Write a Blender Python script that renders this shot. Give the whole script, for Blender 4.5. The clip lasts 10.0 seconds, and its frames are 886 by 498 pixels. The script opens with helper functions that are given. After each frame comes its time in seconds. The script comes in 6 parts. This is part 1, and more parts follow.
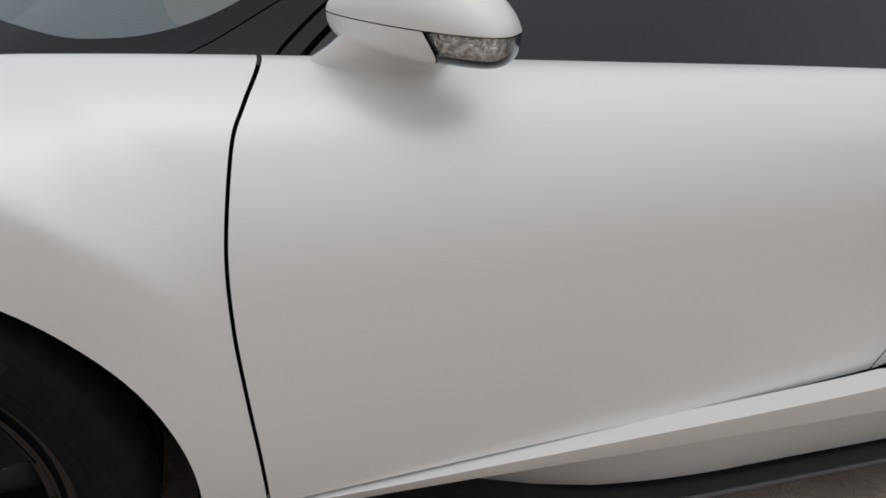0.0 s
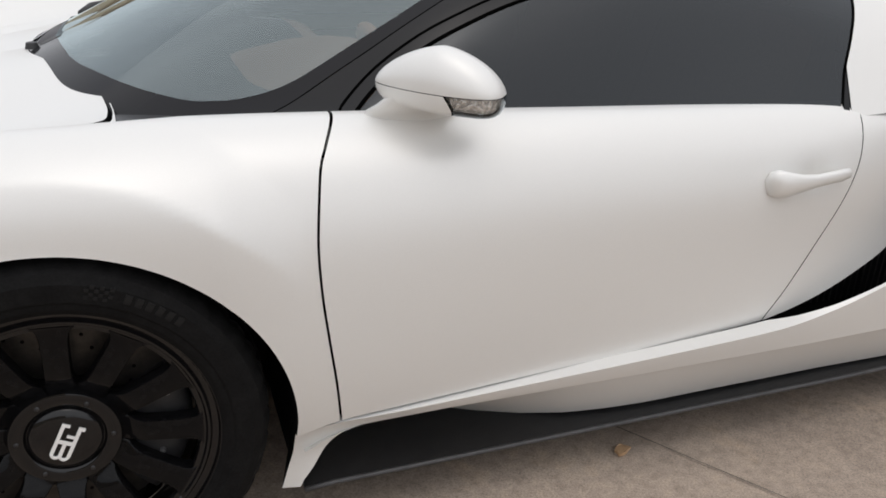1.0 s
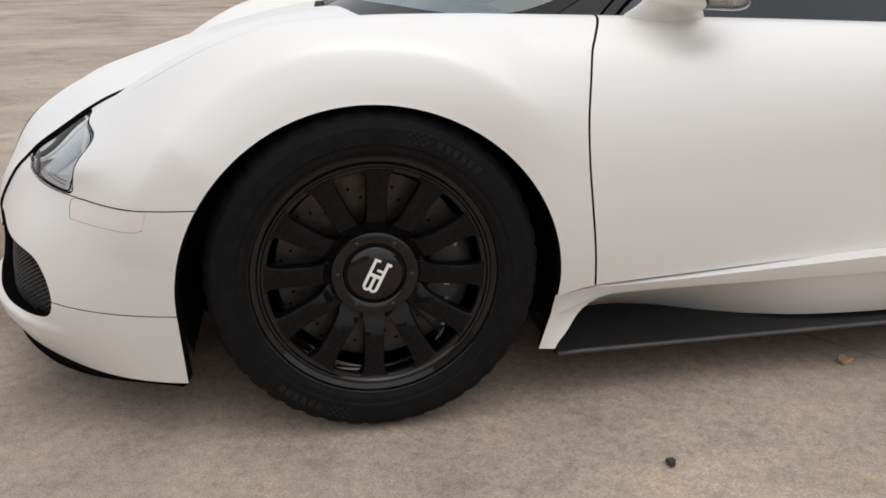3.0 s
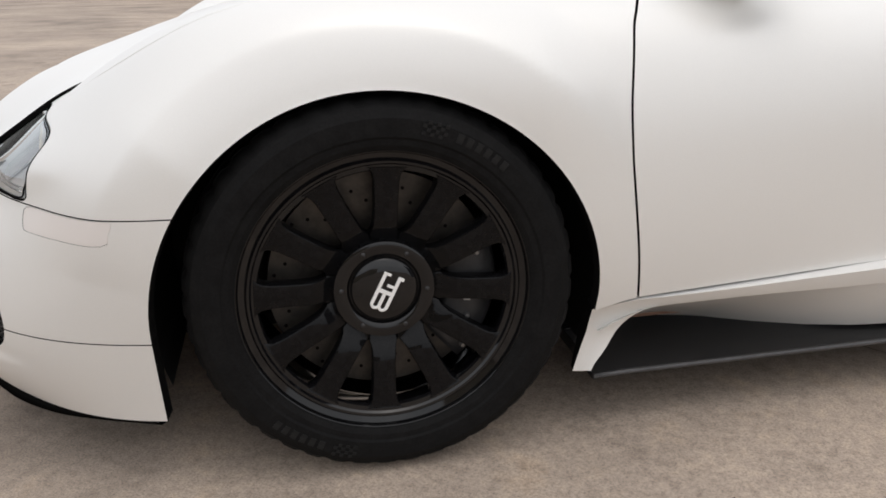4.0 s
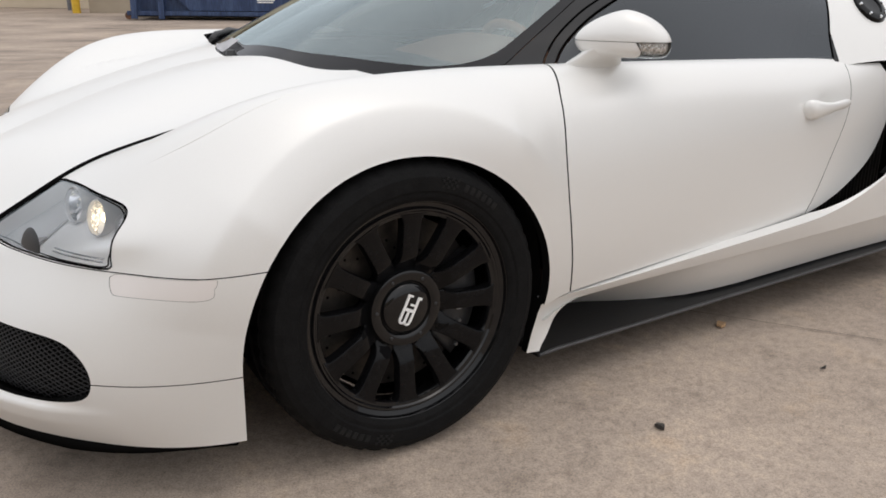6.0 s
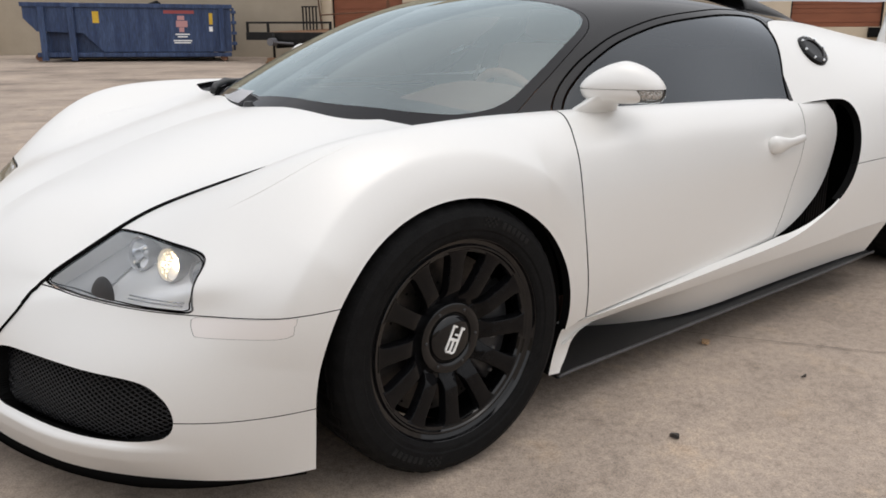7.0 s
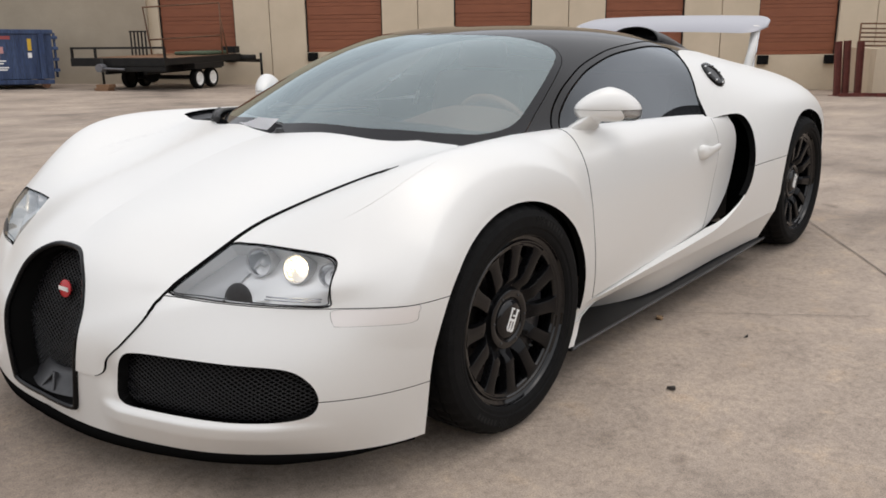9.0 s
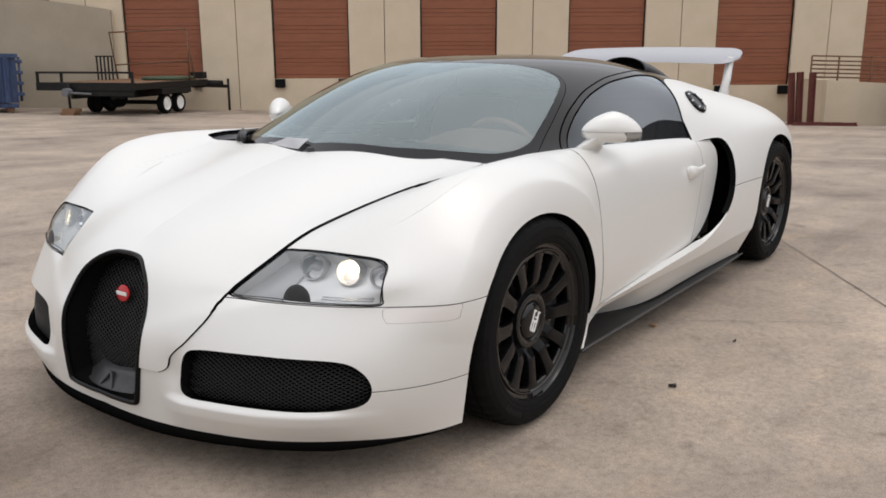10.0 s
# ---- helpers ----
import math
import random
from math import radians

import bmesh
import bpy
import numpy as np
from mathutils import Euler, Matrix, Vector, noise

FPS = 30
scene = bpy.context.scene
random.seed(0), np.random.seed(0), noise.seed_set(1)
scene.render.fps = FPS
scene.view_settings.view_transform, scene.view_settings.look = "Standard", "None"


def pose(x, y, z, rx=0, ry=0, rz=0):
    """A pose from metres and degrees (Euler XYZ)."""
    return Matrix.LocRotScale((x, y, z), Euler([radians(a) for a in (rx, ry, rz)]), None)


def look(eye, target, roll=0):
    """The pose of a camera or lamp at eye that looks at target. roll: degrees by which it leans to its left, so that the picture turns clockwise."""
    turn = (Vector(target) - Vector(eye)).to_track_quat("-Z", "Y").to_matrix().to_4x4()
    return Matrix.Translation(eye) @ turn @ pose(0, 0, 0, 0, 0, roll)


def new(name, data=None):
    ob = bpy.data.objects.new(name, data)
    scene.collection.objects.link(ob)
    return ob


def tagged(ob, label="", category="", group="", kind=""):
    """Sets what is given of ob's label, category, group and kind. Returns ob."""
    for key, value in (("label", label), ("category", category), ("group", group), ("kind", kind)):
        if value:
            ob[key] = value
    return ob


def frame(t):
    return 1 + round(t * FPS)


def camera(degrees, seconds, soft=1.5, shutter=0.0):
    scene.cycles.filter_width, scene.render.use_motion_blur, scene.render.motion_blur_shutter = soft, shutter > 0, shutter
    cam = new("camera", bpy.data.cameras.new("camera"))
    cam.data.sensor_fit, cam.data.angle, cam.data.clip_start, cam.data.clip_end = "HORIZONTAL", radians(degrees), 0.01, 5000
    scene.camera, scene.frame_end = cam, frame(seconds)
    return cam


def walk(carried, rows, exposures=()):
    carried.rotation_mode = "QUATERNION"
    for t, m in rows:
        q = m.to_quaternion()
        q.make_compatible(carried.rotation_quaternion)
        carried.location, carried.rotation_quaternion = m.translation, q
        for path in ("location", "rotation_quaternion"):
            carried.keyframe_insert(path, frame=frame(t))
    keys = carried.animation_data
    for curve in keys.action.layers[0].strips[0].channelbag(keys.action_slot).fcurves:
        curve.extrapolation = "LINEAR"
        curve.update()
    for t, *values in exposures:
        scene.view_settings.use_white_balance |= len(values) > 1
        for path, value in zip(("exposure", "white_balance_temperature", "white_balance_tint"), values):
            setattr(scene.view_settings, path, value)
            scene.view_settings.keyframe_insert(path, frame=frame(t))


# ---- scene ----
cam = camera(56.0, 10.0, soft=1.7)
PATH = [
    (0, (0.412, -1.793, 1.05), (0.967, -0.066, 0.207), 2.6),
    (0.5, (0.302, -1.994, 1.162), (0.903, -0.293, 0.299), 2.0),
    (1, (0.193, -2.21, 1.219), (0.821, -0.495, 0.404), 1.8),
    (1.5, (0.062, -2.411, 1.255), (0.654, -0.663, 0.484), 2.1),
    (2, (-0.072, -2.517, 1.236), (0.356, -0.704, 0.507), 1.9),
    (2.3, (-0.116, -2.552, 1.242), (0.238, -0.726, 0.507), 1.1),
    (2.5, (-0.122, -2.568, 1.144), (0.208, -0.718, 0.458), 0.4),
    (3.8, (-0.144, -2.304, 0.875), (0.191, -0.44, 0.231), -1.5),
    (4.1, (-0.148, -2.252, 0.877), (0.215, -0.399, 0.219), -1.1),
    (4.5, (-0.236, -2.23, 0.906), (0.287, -0.425, 0.219), -1.0),
    (5, (-0.484, -2.282, 0.967), (0.313, -0.583, 0.275), -1.0),
    (5.2, (-0.543, -2.308, 1.003), (0.295, -0.632, 0.303), -0.9),
    (6.3, (-0.928, -2.439, 1.065), (0.118, -0.846, 0.459), -0.7),
    (6.5, (-0.98, -2.435, 1.078), (0.091, -0.853, 0.488), -1.1),
    (7, (-1.151, -2.389, 1.11), (0.022, -0.87, 0.547), -0.7),
    (7.5, (-1.338, -2.371, 1.113), (-0.049, -0.938, 0.578), -0.6),
    (8, (-1.504, -2.355, 1.114), (-0.14, -0.985, 0.601), -0.7),
    (8.5, (-1.693, -2.301, 1.138), (-0.262, -1.001, 0.627), -1.0),
    (9, (-1.862, -2.246, 1.165), (-0.384, -1.002, 0.645), -0.8),
    (9.5, (-2.04, -2.212, 1.171), (-0.52, -1.01, 0.677), -0.4),
    (10, (-2.18, -2.23, 1.169), (-0.63, -1.052, 0.71), -0.2),
]
walk(cam, [(t, look(eye, target, roll)) for t, eye, target, roll in PATH], exposures=[(0, -0.45, 6300, 10), (0.5, -0.20, 6400, 10), (1.0, -0.04, 6450, 10), (1.5, 0.0, 6500, 10), (2.5, 0.02, 6500, 10), (4.0, 0.12, 6500, 10), (6.3, 0.07, 6500, 10), (8.0, 0.08, 6500, 10), (10, 0.06, 6500, 10)])

# ---- daylight: a bright, hazy sky ----
SUN_UP, SUN_ROUND = radians(76), radians(150)
world = bpy.data.worlds.new("sky")
scene.world = world
world.use_nodes = True
wn = world.node_tree.nodes
sky = wn.new("ShaderNodeTexSky")
sky.sky_type, sky.sun_disc = "NISHITA", False
sky.sun_elevation, sky.sun_rotation = SUN_UP, SUN_ROUND
sky.air_density, sky.dust_density, sky.ozone_density = 1.0, 6.0, 1.0
haze = wn.new("ShaderNodeHueSaturation")
haze.inputs["Saturation"].default_value = 0.5
world.node_tree.links.new(sky.outputs["Color"], haze.inputs["Color"])
cloud = wn.new("ShaderNodeMix")
cloud.data_type = "RGBA"
veil = wn.new("ShaderNodeTexNoise")
veil.inputs["Scale"].default_value, veil.inputs["Detail"].default_value, veil.inputs["Distortion"].default_value = 2.6, 6, 0.4
thick = wn.new("ShaderNodeMapRange")
thick.inputs["From Min"].default_value, thick.inputs["From Max"].default_value = 0.36, 0.64
thick.inputs["To Min"].default_value, thick.inputs["To Max"].default_value = 0.62, 0.84
world.node_tree.links.new(veil.outputs["Fac"], thick.inputs["Value"])
world.node_tree.links.new(thick.outputs["Result"], cloud.inputs["Factor"])
cloud.inputs["B"].default_value = (7.1, 7.2, 7.5, 1)
world.node_tree.links.new(haze.outputs["Color"], cloud.inputs["A"])
# an overcast sky: the cloud is brightest overhead
sky_way = wn.new("ShaderNodeTexCoord")
height = wn.new("ShaderNodeSeparateXYZ")
world.node_tree.links.new(sky_way.outputs["Generated"], height.inputs[0])
rise = wn.new("ShaderNodeMapRange")
rise.inputs["To Min"].default_value, rise.inputs["To Max"].default_value = 0.94, 1.03
world.node_tree.links.new(height.outputs["Z"], rise.inputs["Value"])
overcast = wn.new("ShaderNodeVectorMath")
overcast.operation = "SCALE"
world.node_tree.links.new(cloud.outputs["Result"], overcast.inputs[0])
world.node_tree.links.new(rise.outputs["Result"], overcast.inputs["Scale"])
world.node_tree.links.new(overcast.outputs["Vector"], wn["Background"].inputs["Color"])
wn["Background"].inputs["Strength"].default_value = 0.15
sun_data = bpy.data.lights.new("sun", "SUN")
sun_data.energy, sun_data.angle, sun_data.color = 0.48, radians(130), (1.0, 0.94, 0.865)
sun = new("sun", sun_data)
sun_way = Vector((math.sin(SUN_ROUND) * math.cos(SUN_UP), math.cos(SUN_ROUND) * math.cos(SUN_UP), math.sin(SUN_UP)))
sun.matrix_world = look(sun_way * 40, (0, 0, 0))


# ---- materials ----
def shade(name, base, rough=0.5, metal=0.0, **extra):
    m = bpy.data.materials.new(name)
    m.use_nodes = True
    b = m.node_tree.nodes["Principled BSDF"]
    b.inputs["Base Color"].default_value = (*base, 1)
    b.inputs["Roughness"].default_value = rough
    b.inputs["Metallic"].default_value = metal
    for key, value in extra.items():
        b.inputs[key.replace("_", " ")].default_value = value
    return m


def weave(m, scale, dark, light, low=0.35, high=0.7, detail=6, coords="Object", stretch=(1, 1, 1), bump=0.0, rough=None, fine=None):
    """Colour noise between dark and light, with optional relief, roughness variation and a second, fine noise."""
    t = m.node_tree
    b = t.nodes["Principled BSDF"]
    co = t.nodes.new("ShaderNodeTexCoord")
    mp = t.nodes.new("ShaderNodeMapping")
    mp.inputs["Scale"].default_value = stretch
    t.links.new(co.outputs[coords], mp.inputs["Vector"])
    no = t.nodes.new("ShaderNodeTexNoise")
    no.inputs["Scale"].default_value, no.inputs["Detail"].default_value, no.inputs["Roughness"].default_value = scale, detail, 0.62
    t.links.new(mp.outputs["Vector"], no.inputs["Vector"])
    ra = t.nodes.new("ShaderNodeValToRGB")
    ra.color_ramp.elements[0].position, ra.color_ramp.elements[1].position = low, high
    ra.color_ramp.elements[0].color, ra.color_ramp.elements[1].color = (*dark, 1), (*light, 1)
    t.links.new(no.outputs["Fac"], ra.inputs["Fac"])
    colour, height = ra.outputs["Color"], no.outputs["Fac"]
    if fine:
        n2 = t.nodes.new("ShaderNodeTexNoise")
        n2.inputs["Scale"].default_value, n2.inputs["Detail"].default_value = fine[0], 4
        t.links.new(mp.outputs["Vector"], n2.inputs["Vector"])
        mr = t.nodes.new("ShaderNodeMapRange")
        mr.inputs["From Min"].default_value, mr.inputs["From Max"].default_value = 0.3, 0.7
        mr.inputs["To Min"].default_value, mr.inputs["To Max"].default_value = 1 - fine[1], 1 + fine[1]
        t.links.new(n2.outputs["Fac"], mr.inputs["Value"])
        mx = t.nodes.new("ShaderNodeVectorMath")
        mx.operation = "SCALE"
        t.links.new(colour, mx.inputs[0])
        t.links.new(mr.outputs["Result"], mx.inputs["Scale"])
        colour, height = mx.outputs["Vector"], n2.outputs["Fac"]
    t.links.new(colour, b.inputs["Base Color"])
    if bump:
        bu = t.nodes.new("ShaderNodeBump")
        bu.inputs["Strength"].default_value, bu.inputs["Distance"].default_value = bump, 0.004
        t.links.new(height, bu.inputs["Height"])
        t.links.new(bu.outputs["Normal"], b.inputs["Normal"])
    if rough:
        mr = t.nodes.new("ShaderNodeMapRange")
        mr.inputs["To Min"].default_value, mr.inputs["To Max"].default_value = rough
        t.links.new(no.outputs["Fac"], mr.inputs["Value"])
        t.links.new(mr.outputs["Result"], b.inputs["Roughness"])
    return m


def pane_glass(name, tint, gloss=1.5, rough=0.02, sheen=(0.88, 0.935, 0.96)):
    """Thin glass: it lets tinted light through and mirrors by its angle."""
    m = bpy.data.materials.new(name)
    m.use_nodes = True
    t = m.node_tree
    t.nodes.clear()
    out, mix = t.nodes.new("ShaderNodeOutputMaterial"), t.nodes.new("ShaderNodeMixShader")
    clear, mirror, fres = t.nodes.new("ShaderNodeBsdfTransparent"), t.nodes.new("ShaderNodeBsdfGlossy"), t.nodes.new("ShaderNodeFresnel")
    clear.inputs["Color"].default_value = (*tint, 1)
    mirror.inputs["Roughness"].default_value = rough
    mirror.inputs["Color"].default_value = (*sheen, 1)
    fres.inputs["IOR"].default_value = gloss
    # both faces of the pane mirror: 2F / (1 + F)
    twice, plus, share = (t.nodes.new("ShaderNodeMath") for _ in range(3))
    twice.operation, plus.operation, share.operation = "MULTIPLY", "ADD", "DIVIDE"
    twice.inputs[1].default_value, plus.inputs[1].default_value = 2.0, 1.0
    t.links.new(fres.outputs["Fac"], twice.inputs[0])
    t.links.new(fres.outputs["Fac"], plus.inputs[0])
    t.links.new(twice.outputs[0], share.inputs[0])
    t.links.new(plus.outputs[0], share.inputs[1])
    t.links.new(share.outputs[0], mix.inputs["Fac"])
    t.links.new(clear.outputs["BSDF"], mix.inputs[1])
    t.links.new(mirror.outputs["BSDF"], mix.inputs[2])
    t.links.new(mix.outputs["Shader"], out.inputs["Surface"])
    return m


PAINT = weave(shade("pearl_white_paint", (0.775, 0.769, 0.745), 0.36, 0.24, Coat_Weight=0.12, Coat_Roughness=0.25, Specular_IOR_Level=0.4), 900, (0.755, 0.749, 0.725), (0.795, 0.789, 0.765), bump=0.012)
BLACK_PAINT = weave(shade("black_roof_paint", (0.006, 0.006, 0.008), 0.05, Specular_IOR_Level=0.27), 500, (0.005, 0.005, 0.006), (0.008, 0.008, 0.009))
SATIN_BLACK = weave(shade("satin_black", (0.02, 0.02, 0.021), 0.42), 60, (0.016, 0.016, 0.017), (0.028, 0.028, 0.029), rough=(0.36, 0.5))
SKIRT_BLACK = weave(shade("charcoal_skirt", (0.010, 0.0102, 0.011), 0.42, Specular_IOR_Level=0.40), 40, (0.008, 0.0082, 0.009), (0.013, 0.0133, 0.014), rough=(0.4, 0.52))
EDGE_GREY = weave(shade("scuffed_edge_grey", (0.05, 0.05, 0.052), 0.4), 30, (0.04, 0.04, 0.042), (0.07, 0.07, 0.072))
SEAL = shade("rubber_seal", (0.008, 0.008, 0.008), 0.7, IOR=1.02)
GLOSS_BLACK = weave(shade("gloss_black_rim", (0.004, 0.004, 0.0045), 0.05, Specular_IOR_Level=0.17), 80, (0.003, 0.003, 0.0035), (0.006, 0.006, 0.0065), rough=(0.03, 0.07))
HUB_BLACK = weave(shade("gloss_black_hub", (0.004, 0.004, 0.0045), 0.05, Specular_IOR_Level=0.45), 80, (0.003, 0.003, 0.0035), (0.006, 0.006, 0.0065))
RUBBER = weave(shade("tyre_rubber", (0.009, 0.009, 0.009), 0.65, Specular_IOR_Level=0.06), 30, (0.0075, 0.0075, 0.0077), (0.0115, 0.0114, 0.0115), bump=0.15, rough=(0.5, 0.75), fine=(220, 0.2))
LETTER_GREY = shade("caliper_print_grey", (0.42, 0.42, 0.41), 0.5)
GREY_STEEL = shade("dull_bolt_steel", (0.22, 0.22, 0.22), 0.35, 0.8)
RUBBER_PALE = weave(shade("scuffed_rubber", (0.014, 0.014, 0.014), 0.7, Specular_IOR_Level=0.15), 60, (0.011, 0.011, 0.011), (0.017, 0.0168, 0.0165))
LINER = shade("wheel_well_black", (0.008, 0.008, 0.008), 0.85, Specular_IOR_Level=0.1)
SCREEN_GLASS = pane_glass("windscreen_glass", (0.78, 0.85, 0.86), 1.8, 0.012, (0.86, 0.98, 1.0))
TINTED = pane_glass("tinted_glass", (0.05, 0.055, 0.066), 1.36, 0.015, (0.87, 0.92, 0.97))
LENS = pane_glass("clear_lens", (0.95, 0.96, 0.97), 1.3)
FRIT = shade("black_frit", (0.010, 0.010, 0.012), 0.10, Specular_IOR_Level=0.2)
CHROME = shade("chrome", (0.75, 0.76, 0.78), 0.08, 1.0)
SILVER = weave(shade("lamp_housing_silver", (0.82, 0.81, 0.80), 0.22, 0.35), 7, (0.80, 0.79, 0.78), (0.85, 0.84, 0.83))
FACETS = weave(shade("faceted_reflector", (0.72, 0.70, 0.67), 0.18, 0.75), 170, (0.45, 0.43, 0.41), (0.86, 0.84, 0.80), low=0.4, high=0.6, detail=2, bump=1.0)
SATIN_GREY = weave(shade("lamp_trim_grey", (0.52, 0.515, 0.515), 0.26, 0.4), 9, (0.49, 0.485, 0.485), (0.55, 0.545, 0.545))
DISC = weave(shade("brake_disc", (0.06, 0.055, 0.05), 0.4, 0.7), 40, (0.05, 0.046, 0.042), (0.09, 0.08, 0.07))
LEATHER = weave(shade("tan_leather", (0.30, 0.15, 0.085), 0.6), 150, (0.25, 0.12, 0.07), (0.34, 0.17, 0.10), bump=0.3)
DASH = weave(shade("dashboard_brown", (0.20, 0.115, 0.08), 0.7, Specular_IOR_Level=0.25), 200, (0.18, 0.105, 0.073), (0.22, 0.125, 0.087))
WHITE = shade("white_enamel", (0.85, 0.85, 0.83), 0.35)
RED = shade("red_enamel", (0.45, 0.015, 0.02), 0.25)
AMBER = shade("faint_pink_reflector", (0.80, 0.765, 0.74), 0.30, 0.2)
WING_GREY = weave(shade("wing_silver_grey", (0.40, 0.40, 0.43), 0.35, 0.15), 300, (0.37, 0.37, 0.40), (0.43, 0.43, 0.46))
PAPER = shade("paper", (0.80, 0.80, 0.82), 0.8)
GRILLE = shade("black_mesh", (0.014, 0.014, 0.015), 0.34, Specular_IOR_Level=0.42)
TRAY = weave(shade("smoked_grey_plastic", (0.035, 0.035, 0.037), 0.35), 30, (0.028, 0.028, 0.030), (0.042, 0.042, 0.044))
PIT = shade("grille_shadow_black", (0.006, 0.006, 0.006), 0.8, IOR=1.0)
LAMP_GLASS = shade("lamp_glass", (0.50, 0.50, 0.50), 0.05, 0.3, Coat_Weight=1.0)
LIT = shade("lit_projector", (1, 0.95, 0.85), 0.2, Emission_Color=(1.0, 0.82, 0.56, 1), Emission_Strength=8.0)


def part(name, data, mats, parent, label="", category=""):
    """Links a mesh, or a bmesh, as one object under a thing or a part."""
    if isinstance(data, bmesh.types.BMesh):
        me = bpy.data.meshes.new(name)
        data.to_mesh(me)
        data.free()
        data = me
    if not data.materials:
        for m in (mats if isinstance(mats, (list, tuple)) else [mats]):
            data.materials.append(m)
    ob = new(name, data)
    ob.parent = parent
    return tagged(ob, label, category)


def thing(name, label, category, at=None, group="", kind=""):
    ob = new(name)
    ob.empty_display_size = 0.1
    if at is not None:
        ob.matrix_basis = at
    return tagged(ob, label, category, group, kind)


def smooth(bm, angle=None):
    for f in bm.faces:
        f.smooth = True
    if angle:
        for e in bm.edges:
            if len(e.link_faces) == 2 and e.calc_face_angle(0) > radians(angle):
                e.smooth = False
    return bm


def add_box(bm, lo, hi, bevel=0.0, m=None):
    """A box from corner to corner, with worn edges."""
    lo, hi = Vector(lo), Vector(hi)
    made = bmesh.ops.create_cube(bm, size=1.0, matrix=(m or Matrix()) @ Matrix.Translation((lo + hi) / 2) @ Matrix.Diagonal((*(hi - lo), 1)))
    if bevel:
        edges = list({e for v in made["verts"] for e in v.link_edges})
        bmesh.ops.bevel(bm, geom=edges, offset=bevel, segments=2, affect="EDGES", profile=0.6)


def box(lo, hi, bevel=0.0, m=None):
    bm = bmesh.new()
    add_box(bm, lo, hi, bevel, m)
    return bm


def add_tube(bm, points, radius, sides=8, closed=False):
    """A round bar along points; radius may be one number or one for each point."""
    pts = [Vector(p) for p in points]
    n = len(pts)
    radii = [radius] * n if isinstance(radius, (int, float)) else list(radius)
    rings, normal = [], None
    for i, p in enumerate(pts):
        ahead = pts[(i + 1) % n] if closed or i + 1 < n else p
        back = pts[i - 1] if closed or i > 0 else p
        way = (ahead - back).normalized()
        if normal is None:
            normal = way.orthogonal().normalized()
        normal = (normal - way * normal.dot(way)).normalized()
        side = way.cross(normal)
        rings.append([bm.verts.new(p + (normal * math.cos(a) + side * math.sin(a)) * radii[i]) for a in (2 * math.pi * k / sides for k in range(sides))])
    for i in range(n if closed else n - 1):
        a, b = rings[i], rings[(i + 1) % n]
        for k in range(sides):
            f = bm.faces.new((a[k], a[(k + 1) % sides], b[(k + 1) % sides], b[k]))
            f.smooth = True
    if not closed:
        bm.faces.new(rings[0][::-1])
        bm.faces.new(rings[-1])
    return bm


def tube(points, radius, sides=8, closed=False):
    return add_tube(bmesh.new(), points, radius, sides, closed)


def add_lathe(bm, profile, steps=64, axis="y", centre=(0, 0, 0), close=False):
    """A profile of (radius, along) turned about the axis."""
    rings = []
    for k in range(steps):
        a = 2 * math.pi * k / steps
        ring = []
        for r, s in profile:
            c = (r * math.cos(a), s, r * math.sin(a)) if axis == "y" else (s, r * math.cos(a), r * math.sin(a)) if axis == "x" else (r * math.cos(a), r * math.sin(a), s)
            ring.append(bm.verts.new(Vector(c) + Vector(centre)))
        rings.append(ring)
    count = len(profile)
    for k in range(steps):
        a, b = rings[k], rings[(k + 1) % steps]
        for i in range(count if close else count - 1):
            j = (i + 1) % count
            f = bm.faces.new((a[i], a[j], b[j], b[i]))
            f.smooth = True
    bmesh.ops.remove_doubles(bm, verts=bm.verts, dist=1e-5)
    bmesh.ops.recalc_face_normals(bm, faces=bm.faces)
    return bm


def lathe(profile, steps=64, axis="y", centre=(0, 0, 0), close=False, sharp=35):
    return smooth(add_lathe(bmesh.new(), profile, steps, axis, centre, close), sharp)


def curve(points, per=8, closed=False):
    """A smooth line through points (of two or three numbers)."""
    p = np.array(points, float)
    n = len(p)
    q = []
    for i in range(n if closed else n - 1):
        a, b, c, d = (p[(i + k) % n] if closed else p[min(max(i + k, 0), n - 1)] for k in (-1, 0, 1, 2))
        for s in np.arange(per) / per:
            q.append(0.5 * (2 * b + (c - a) * s + (2 * a - 5 * b + 4 * c - d) * s * s + (3 * b - a - 3 * c + d) * s ** 3))
    if not closed:
        q.append(p[-1])
    return np.array(q)


